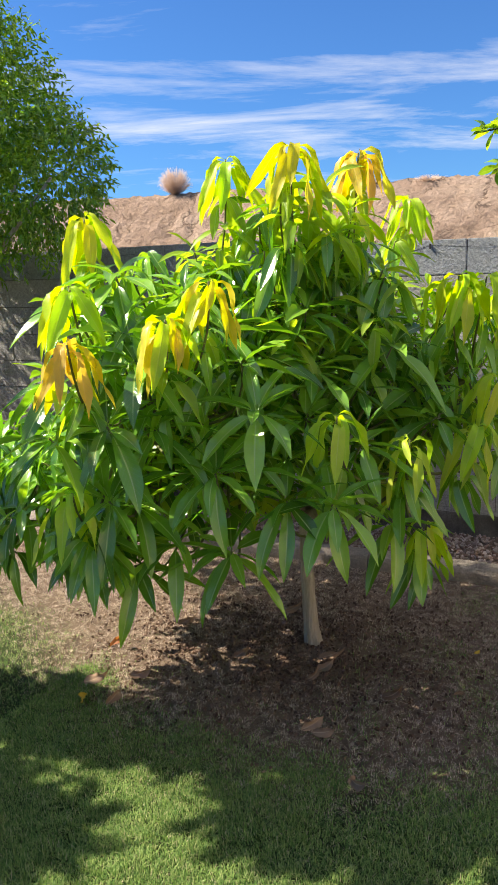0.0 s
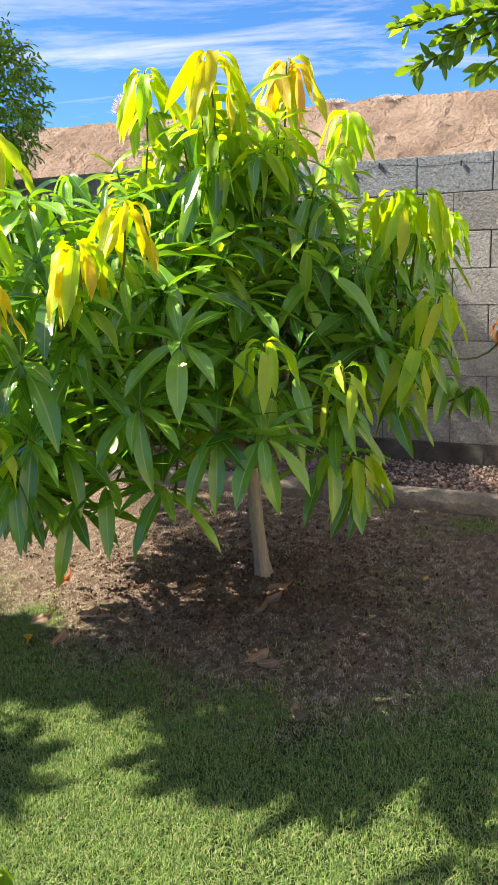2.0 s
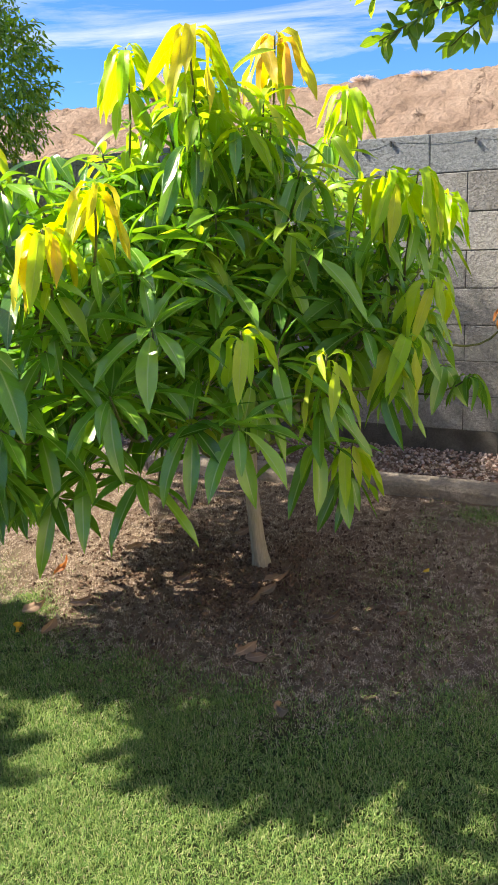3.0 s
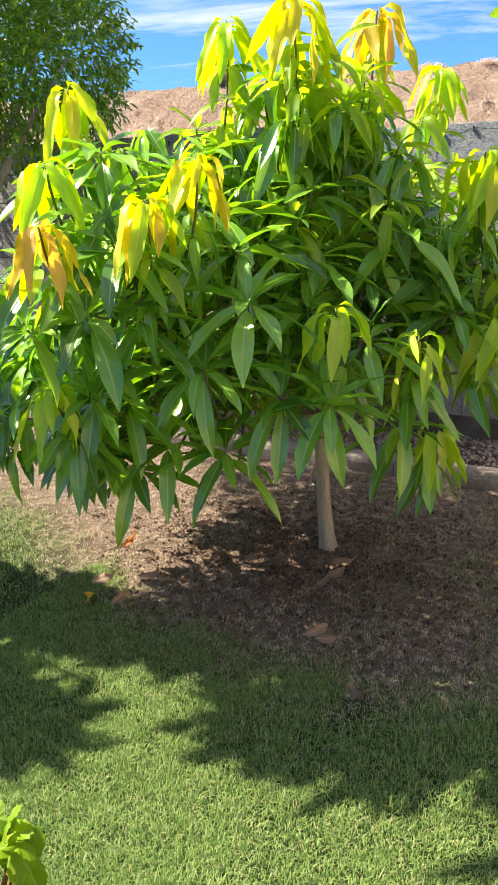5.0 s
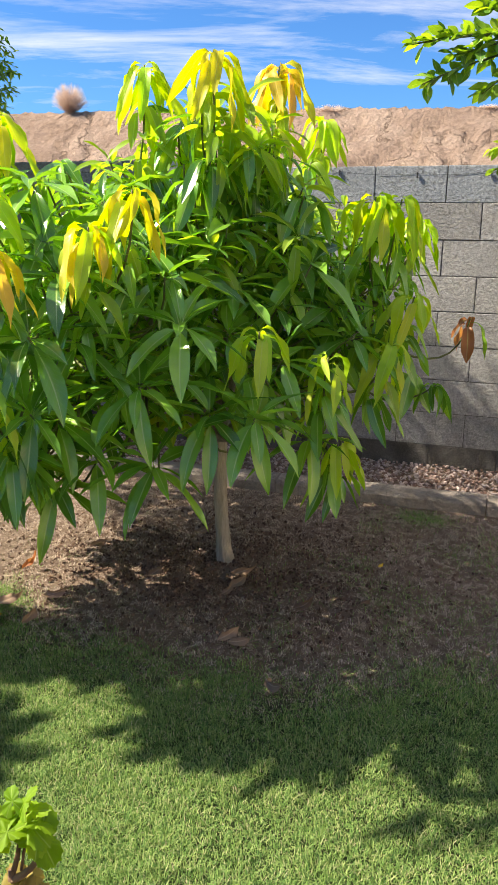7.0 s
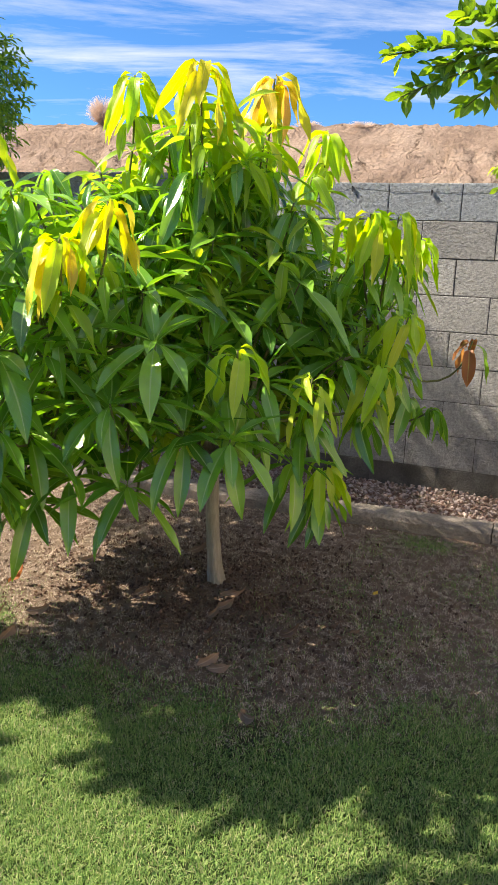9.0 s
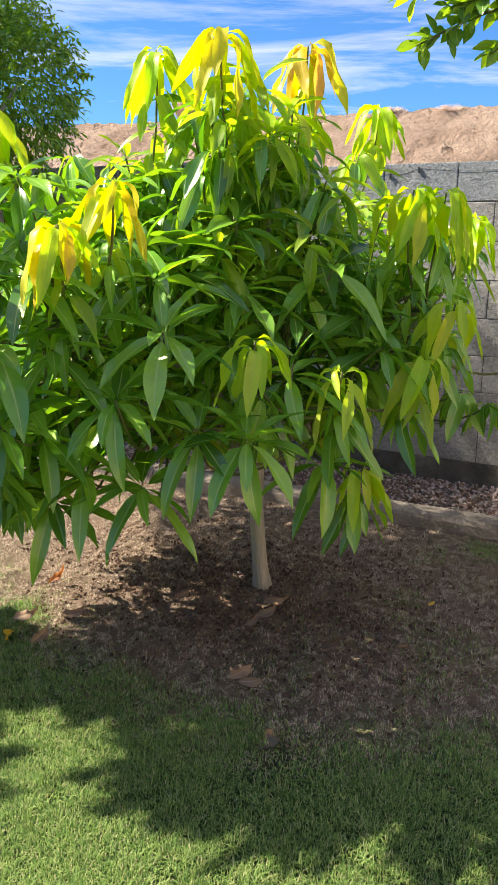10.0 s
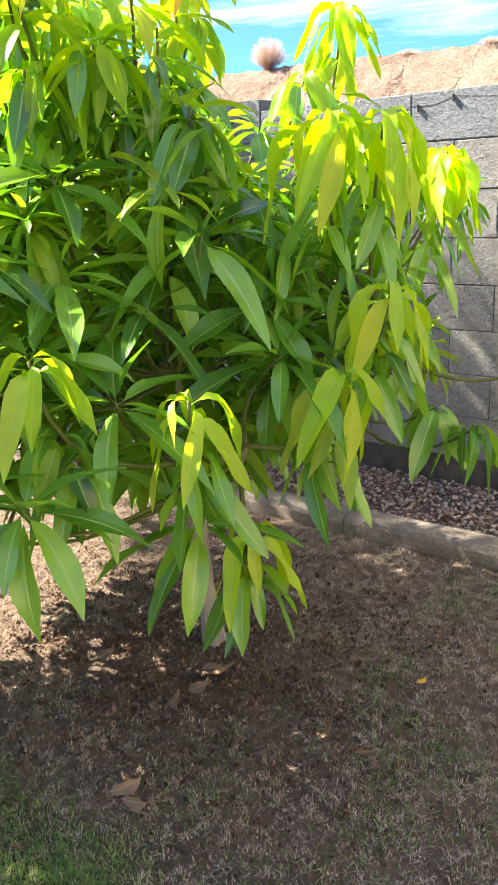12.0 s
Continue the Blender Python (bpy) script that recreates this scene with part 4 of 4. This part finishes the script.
# ---- trees at the sides ----
def build_side_tree(name, label, foot, lobes, leaf, per, seed):
    tree = empty(name, foot)
    tagged(tree, label, "tree")
    r = random.Random(seed)
    foot = Vector(foot)
    back = Matrix.Translation(-foot)
    fork = Vector((0, 0, 0.9))
    v, f = tube(bend((0, 0, -0.05), fork, 0, 8, (0.03, 0.02, 0)), [0.09, 0.075, 0.07, 0.068, 0.066, 0.065, 0.064, 0.063, 0.06], 12, 0.05, r)
    mesh_object("trunk", v, f, BARK, tree)
    gathered = Leaves()
    shapes = [leaf_shape(leaf * r.uniform(0.8, 1.25), leaf * 0.34, 0.5, 0.3, 0.04, 0.4, r, 3, 1, 0.08, "oval") for _ in range(5)]
    for c, rad in lobes:
        c = Vector(c)
        v, f = tube(bend(fork, c - foot, 0.1, 7, (r.uniform(-0.1, 0.1), 0, 0)), [0.04 - 0.0045 * i for i in range(8)], 7, 0.06, r)
        mesh_object("limb", v, f, BARK, tree)
        for k in range(int(per * rad * rad)):
            d = Vector((r.gauss(0, 1), r.gauss(0, 1), r.gauss(0, 1))).normalized()
            bump = 1 + 0.22 * noise.noise(d * 2.3 + c)
            q = c + d * rad * bump * r.uniform(0.45, 1.0) ** 0.5
            out = (d + Vector((r.uniform(-0.6, 0.6), r.uniform(-0.6, 0.6), r.uniform(-0.3, 0.5)))).normalized()
            for j in range(9):
                s = j / 9 * 0.13
                way = (out * 0.5 + Vector((r.uniform(-1, 1), r.uniform(-1, 1), r.uniform(-1.1, 0.5)))).normalized()
                gathered.add(r.choice(shapes), back @ Matrix.Translation(q + out * s) @ facing(way, (0, 0, 1), r.uniform(-1, 1)) @ Matrix.Scale(r.uniform(0.75, 1.15), 4))
    gathered.build("crown", FICUS_LEAF, tree)
    return tree


# the last two lobes are unseen, added to shade kerb and gravel
build_side_tree("ficus_tree", "tall dense dark green tree with small glossy leaves", (-2.7, 4.15, 0),
                [((-2.4, 4.2, 2.45), 0.78), ((-1.62, 4.1, 2.28), 0.54), ((-2.1, 4.2, 2.85), 0.6), ((-2.75, 4.2, 3.3), 0.8), ((-3.3, 4.2, 2.6), 0.8), ((-1.28, 4.0, 2.24), 0.33), ((-2.35, 3.1, 3.2), 0.7), ((-2.3, 3.15, 4.0), 0.8)], 0.047, 2400, 31)


def build_clods():
    """Dark crumbs of turned earth round the trunk, thinning outwards."""
    base = bmesh.new()
    bmesh.ops.create_icosphere(base, subdivisions=1, radius=1.0)
    bv = np.array([v.co[:] for v in base.verts])
    bf = np.array([[v.index for v in f.verts] for f in base.faces])
    base.free()
    g = np.random.default_rng(14)
    verts, faces, n = [], [], 0
    while n < 11000 * len(bv):
        x, y = g.normal(0.8, 0.5), g.normal(2.95, 0.36)
        if not (1.95 < y < 3.95) or noise.noise(Vector((x * 6, y * 6, 4))) < g.uniform(-0.6, 0.45):
            continue
        s = 0.0025 + 0.0065 * g.random() ** 2.6
        v = bv * g.uniform(0.5, 1.3, (len(bv), 1)) * s * g.uniform(0.7, 1.2, 3)
        verts.append(v + (x, y, level(x, y) + s * 0.5 + 0.003 * g.random()))
        faces.append(bf + n)
        n += len(bv)
    me = bpy.data.meshes.new("earth_crumbs")
    me.from_pydata(np.concatenate(verts).tolist(), [], np.concatenate(faces).tolist())
    me.materials.append(CLOD)
    tagged(new("earth_crumbs", me), "dark reddish brown crumbled earth round the trunk", "soil", kind="stuff")


build_clods()


def build_reaching_tree():
    """A tree beside the path whose branch reaches in from the side."""
    foot = Vector((3.25, 2.05, 0))
    tree = empty("citrus_tree", foot)
    tagged(tree, "leafy green tree with a low branch of oval leaves", "tree")
    r = random.Random(41)
    v, f = tube(bend((0, 0, -0.05), (0, 0, 1.3), 0, 8, (0.03, 0, 0)), [0.07 - 0.003 * i for i in range(9)], 12, 0.05, r)
    mesh_object("trunk", v, f, BARK, tree)
    shapes = []
    for i in range(5):
        v, u, f = leaf_shape(0.047 * r.uniform(0.8, 1.2), 0.023, 0.4, 0.3, 0.05, 0.4, r, 7, 2, 0.14, "oval")
        tmp = mesh_object("leaf", v, f, SMALL_LEAF if i < 3 else FRESH, uvs=u)
        shapes.append(tmp.data)
        bpy.data.objects.remove(tmp)

    def shoot(a, b, sag, thick, leaves, hang=0.0, bright=0.3):
        pts = bend(Vector(a) - foot, Vector(b) - foot, sag, 8, (0, 0, 0))
        v, f = tube(pts, [thick * (1 - 0.08 * i) for i in range(9)], 6, 0.05, r)
        mesh_object("branch", v, f, TWIG if thick < 0.006 else BARK, tree)
        for k in range(int(leaves * (1.6 if thick < 0.006 else 1))):
            s = min(0.999, (k + r.random()) / (leaves * (1.6 if thick < 0.006 else 1)) * 0.88 + 0.12)
            i = min(7, int(s * 8))
            p = pts[i].lerp(pts[i + 1], s * 8 - i)
            d = (pts[i + 1] - pts[i]).normalized()
            way = d * 0.7 + Vector((r.uniform(-1, 1), r.uniform(-1, 1), r.uniform(-0.7, 0.9) - hang))
            me = shapes[3 + r.randrange(2)] if r.random() < bright * 0.5 else shapes[r.randrange(3)]
            share("leaf", me, Matrix.Translation(p) @ facing(way, (0, 0, 1), r.uniform(-0.8, 0.8)) @ Matrix.Scale(r.uniform(0.7, 1.15), 4), tree)

    shoot((3.25, 2.05, 1.25), (2.15, 1.9, 1.87), 0.1, 0.014, 10)
    shoot((2.16, 1.91, 1.87), (1.70, 1.86, 1.88), 0.02, 0.005, 56, -0.2, 0.5)
    shoot((2.05, 1.92, 1.87), (1.73, 1.88, 1.80), 0.02, 0.004, 44, 0.1, 0.35)
    shoot((2.08, 1.92, 1.88), (1.80, 1.86, 1.85), 0.02, 0.004, 46, 0.1, 0.3)
    shoot((2.05, 1.92, 1.88), (1.84, 1.9, 1.95), 0.02, 0.004, 44, -0.3, 0.5)
    shoot((2.1, 1.95, 1.88), (1.86, 1.92, 1.78), 0.03, 0.004, 44, 0.3, 0.2)
    shoot((2.15, 1.95, 1.87), (1.92, 1.9, 1.97), 0.05, 0.004, 24, 0, 0.4)
    shoot((2.15, 1.95, 1.87), (1.92, 1.88, 1.84), 0.02, 0.004, 24, 0.1, 0.3)
    shoot((3.25, 2.05, 1.25), (2.45, 3.15, 1.72), 0.1, 0.012, 8)
    shoot((2.45, 3.15, 1.7), (1.81, 3.2, 1.76), 0.04, 0.004, 56, 0.3, 1.4)
    shoot((2.4, 3.15, 1.7), (1.83, 3.2, 1.68), 0.08, 0.004, 56, 0.3, 1.2)
    shoot((2.6, 2.9, 1.65), (2.4, 2.7, 2.1), 0.03, 0.006, 16)
    shoot((3.1, 2.0, 1.25), (3.4, 2.3, 2.2), 0.03, 0.01, 20)
    return tree


build_reaching_tree()


def vine_leaf_mesh(seed, mat):
    """A lobed, toothed vine leaf in the xy plane, stalk at the origin, tip along +x."""
    r = random.Random(seed)
    n, rings = 61, 4
    verts, uvs, faces = [(0, 0, 0)], [(0.0, 0.5)], []
    for j in range(1, rings + 1):
        for i in range(n):
            a = -math.pi * 0.93 + 2 * math.pi * 0.93 * i / (n - 1)
            lobe = 0.36 + 0.58 * abs(math.cos(a * 1.25)) ** 1.2 + (0.08 if i % 3 == 0 else 0.0) * (j == rings)
            rad = (0.4 + 0.6 * (j / rings)) * j / rings * lobe
            x, y = rad * math.cos(a) * 1.05 + 0.05, rad * math.sin(a)
            z = 0.2 * abs(math.sin(a * 2.5)) * rad + 0.08 * math.sin(a * 7 + seed) * rad - 0.35 * rad * rad + 0.03 * r.uniform(-1, 1) * rad
            verts.append((x, y, z))
            uvs.append((rad, 0.5 + 0.5 * math.sin(a * 2.5) * 0.9))
    for i in range(n - 1):
        faces.append((0, 1 + i, 2 + i))
        for j in range(rings - 1):
            a = 1 + j * n + i
            faces.append((a, a + n, a + n + 1, a + 1))
    tmp = mesh_object("leaf", verts, faces, mat, uvs=uvs)
    me = tmp.data
    bpy.data.objects.remove(tmp)
    return me


def build_vine():
    foot = Vector((1.232, 0.80, 0))
    vine = empty("grape_vine", foot)
    tagged(vine, "young grape vine with bright lobed leaves and brown canes", "vine")
    r = random.Random(51)
    for a, b, thick in (((0.01, 0, -0.03), (0.045, 0.01, 0.45), 0.010), ((0.045, 0.01, 0.44), (0.05, 0.02, 0.56), 0.005), ((0.045, 0.01, 0.43), (0.095, 0.02, 0.485), 0.007), ((0.06, 0.015, 0.45), (0.075, 0.02, 0.57), 0.003)):
        v, f = tube(bend(a, b, 0, 7, (r.uniform(-0.012, 0.012), r.uniform(-0.01, 0.01), 0)), [thick * (1 - 0.06 * i) for i in range(8)], 8, 0.12, r)
        mesh_object("cane", v, f, CANE, vine)
    green = [vine_leaf_mesh(s, VINE_LEAF) for s in (1, 2, 3)]
    for x, y, z, tilt, turn, size in ((0.075, 0.02, 0.585, -55, 60, 0.034), (0.085, 0.02, 0.57, -25, 10, 0.036), (0.035, 0.0, 0.56, -20, 170, 0.05), (0.06, 0.02, 0.555, -50, 80, 0.032),
                                      (0.085, 0.015, 0.55, 15, -20, 0.052), (0.1, 0.02, 0.525, 50, -20, 0.058), (0.03, -0.01, 0.52, 40, 200, 0.05), (0.04, 0.0, 0.54, 10, 215, 0.045),
                                      (0.02, 0.01, 0.545, -10, 150, 0.045), (0.1, 0.01, 0.56, 5, 5, 0.038), (0.095, 0.02, 0.535, 30, -60, 0.045), (0.06, -0.01, 0.55, 20, -110, 0.04), (0.05, 0.02, 0.58, -40, 130, 0.03)):
        share("leaf", r.choice(green), pose(x, y, z, 0, tilt, turn) @ pose(0, 0, 0, r.uniform(-25, 25)) @ Matrix.Scale(size * 0.86, 4), vine)
    dead = vine_leaf_mesh(7, WITHERED)
    for x, y, z, tilt, turn, size in ((0.07, 0.0, 0.41, 25, -10, 0.05), (0.03, -0.02, 0.4, 45, -70, 0.052), (0.1, 0.01, 0.385, 50, 20, 0.046), (0.06, 0.02, 0.43, 15, 40, 0.034)):
        share("dead_leaf", dead, pose(x, y, z, 0, tilt, turn) @ pose(0, 0, 0, 40) @ Matrix.Scale(size, 4), vine)
    return vine


build_vine()


# ---- litter under the tree ----
def fallen_leaf(x, y, turn, size, mat, label, curl=0.5, seed=0):
    r = random.Random(seed)
    v, u, f = leaf_shape(0.15, 0.04, -curl * r.uniform(0.9, 1.9), r.uniform(0.5, 1.1), 0.4, 2.4, r, 14, 6, 0.08)
    low = min(p[2] for p in v)
    v = [(p[0] - 0.06, p[1], p[2] - low) for p in v]
    ob = mesh_object("fallen_leaf", v, f, mat, uvs=u)
    ob.matrix_basis = Matrix.Translation((x, y, level(x, y) + 0.015)) @ pose(0, 0, 0, 0, 0, turn) @ Matrix.Scale(size * 1.25, 4)
    return tagged(ob, label, "leaf", "fallen mango leaves")


BROWN_LABEL = "curled dry brown mango leaf lying on the ground"
for i, (x, y, turn, size) in enumerate(((0.968, 2.766, 10, 0.62), (0.95, 2.87, 20, 0.7), (0.955, 2.675, 8, 0.55), (1.08, 2.345, 35, 0.62), (1.125, 2.33, 5, 0.6), (1.285, 2.635, -25, 0.75),
                                        (0.31, 2.225, 80, 0.6), (0.17, 2.3, 15, 0.8), (0.28, 2.43, 12, 0.7), (1.33, 2.1, -50, 0.75), (0.6, 2.74, 20, 0.55), (0.61, 3.24, 0, 0.75),
                                        (1.5, 2.8, 30, 0.3), (0.2, 2.95, 40, 0.6))):
    fallen_leaf(x, y, turn, size, DRY, BROWN_LABEL, 0.6, i)
fallen_leaf(0.205, 2.19, -60, 0.65, YELLOWED, "yellow fallen mango leaf on the grass edge", 0.4, 30)
fallen_leaf(1.495, 3.17, 60, 0.25, YELLOWED, "small yellow fallen leaf on the dry thatch", 0.3, 31)
fallen_leaf(0.05, 2.62, 60, 0.6, RUSSET, "reddish brown fallen leaf in a sunny patch", 0.8, 33)


def build_litter():
    """Countless crumbs of leaf and bark among the thatch."""
    g = random.Random(61)
    gathered = Leaves()
    shapes = [leaf_shape(0.03, 0.012, -0.8, 0.6, 0.2, 1.2, g, 3, 2, 0.02) for _ in range(5)]
    for k in range(1900):
        x, y = g.uniform(-1.2, 2.4), g.uniform(1.9, 3.95)
        if y < lawn_edge(x) - 0.05:
            continue
        m = Matrix.Translation((x, y, level(x, y) + g.uniform(0.006, 0.018))) @ Euler((g.uniform(-0.6, 0.6), g.uniform(-0.6, 0.6), g.uniform(0, 6.3))).to_matrix().to_4x4()
        gathered.add(g.choice(shapes), m @ Matrix.Scale(g.uniform(0.2, 0.6), 4))
    ob = gathered.build("leaf_litter", DRY, None, "crumbled dry leaf litter scattered under the tree")
    ob["category"] = "litter"


build_litter()


def pebble(x, y, size, seed):
    r = random.Random(seed)
    bm = bmesh.new()
    bmesh.ops.create_icosphere(bm, subdivisions=2, radius=size)
    for v in bm.verts:
        v.co = Vector((v.co.x * 1.3, v.co.y, v.co.z * 0.65)) * (1 + 0.12 * noise.noise(v.co * 60 + Vector((seed, 0, 0))))
    ob = part("pebble", bm, STONE, None, "", True)
    ob.location = (x, y, level(x, y) + size * 0.5 + 0.006)
    return tagged(ob, "small pale pebble on the bare ground", "stone", "loose pebbles")


for i, (x, y, s) in enumerate(((0.878, 2.658, 0.011), (1.45, 2.55, 0.006), (0.62, 3.15, 0.012), (0.66, 3.1, 0.008), (1.3, 3.3, 0.008))):
    pebble(x, y, s, i)


# ---- line along the wall, bushes on the bank ----
def build_line():
    line = empty("wall_line", (0, WALL_Y, 1.75))
    tagged(line, "thin dark wire strung along the wall on nails", "wire")
    nails = [(-2.0, 0.04), (-1.1, 0.045), (0.05, -0.005), (0.73, -0.015), (0.89, 0.012), (1.34, -0.004), (1.73, 0.005), (2.5, 0.0), (3.4, 0.0)]
    pts = []
    for (a, az), (b, bz) in zip(nails, nails[1:]):
        pts += [Vector((a + (b - a) * i / 6, -0.0022, az + (bz - az) * i / 6 - 0.012 * math.sin(math.pi * i / 6))) for i in range(6)]
    v, f = tube(pts, [0.0007] * len(pts), 5)
    mesh_object("wire", v, f, STEEL, line)
    for x, z in nails:
        v, f = tube([(x, 0.02, z), (x, -0.014, z + 0.002), (x, -0.018, z + 0.006)], [0.0025, 0.0025, 0.002], 6)
        mesh_object("nail", v, f, STEEL, line)
        bm = bmesh.new()
        box(bm, (x - 0.0045, -0.012, z - 0.024), (x + 0.0045, -0.003, z + 0.006))
        bmesh.ops.bevel(bm, geom=bm.edges[:], offset=0.002, segments=1, affect="EDGES")
        part("clip", bm, STEEL, line)
    return line


build_line()


def bush(x, y, wide, tall, seed, label):
    r = random.Random(seed)
    verts, faces = [], []
    for k in range(int(2600 * tall * tall) if tall > 0.3 else 240):
        a, e = r.uniform(0, 6.3), r.uniform(0.1, 1.0)
        tip = Vector((math.cos(a) * wide * 0.5 * math.cos(e * 1.2) * r.uniform(0.7, 1.1), math.sin(a) * wide * 0.5 * math.cos(e * 1.2), tall * (0.25 + 0.75 * math.sin(e * 1.5)) * r.uniform(0.7, 1.05)))
        start = tip * r.uniform(0, 0.55)
        v, f = tube(bend(start, tip, 0.05 * tall, 3, (r.uniform(-0.04, 0.04), r.uniform(-0.04, 0.04), 0)), [0.0028, 0.0025, 0.002, 0.0012] if tall > 0.3 else [0.002, 0.002, 0.0016, 0.001], 3)
        n = len(verts)
        verts += v
        faces += [tuple(i + n for i in q) for q in f]
    ob = mesh_object("dry_bush", verts, faces, BRUSH)
    ob.location = (x, y, hill_height(x, y) - 0.04)
    return tagged(ob, label, "bush", "dry bushes on the bank")


for i, (x, y, w, h) in enumerate(((-5.9, 13.0, 0.66, 0.5), (-2.1, 13.0, 0.5, 0.1), (-1.2, 13.0, 0.6, 0.11), (-3.4, 13.05, 0.45, 0.09), (1.2, 13.05, 0.5, 0.09))):
    bush(x, y, w, h, 70 + i, "round straw-coloured dry bush on top of the bank" if i == 0 else "low sparse dry brush on the dirt bank")
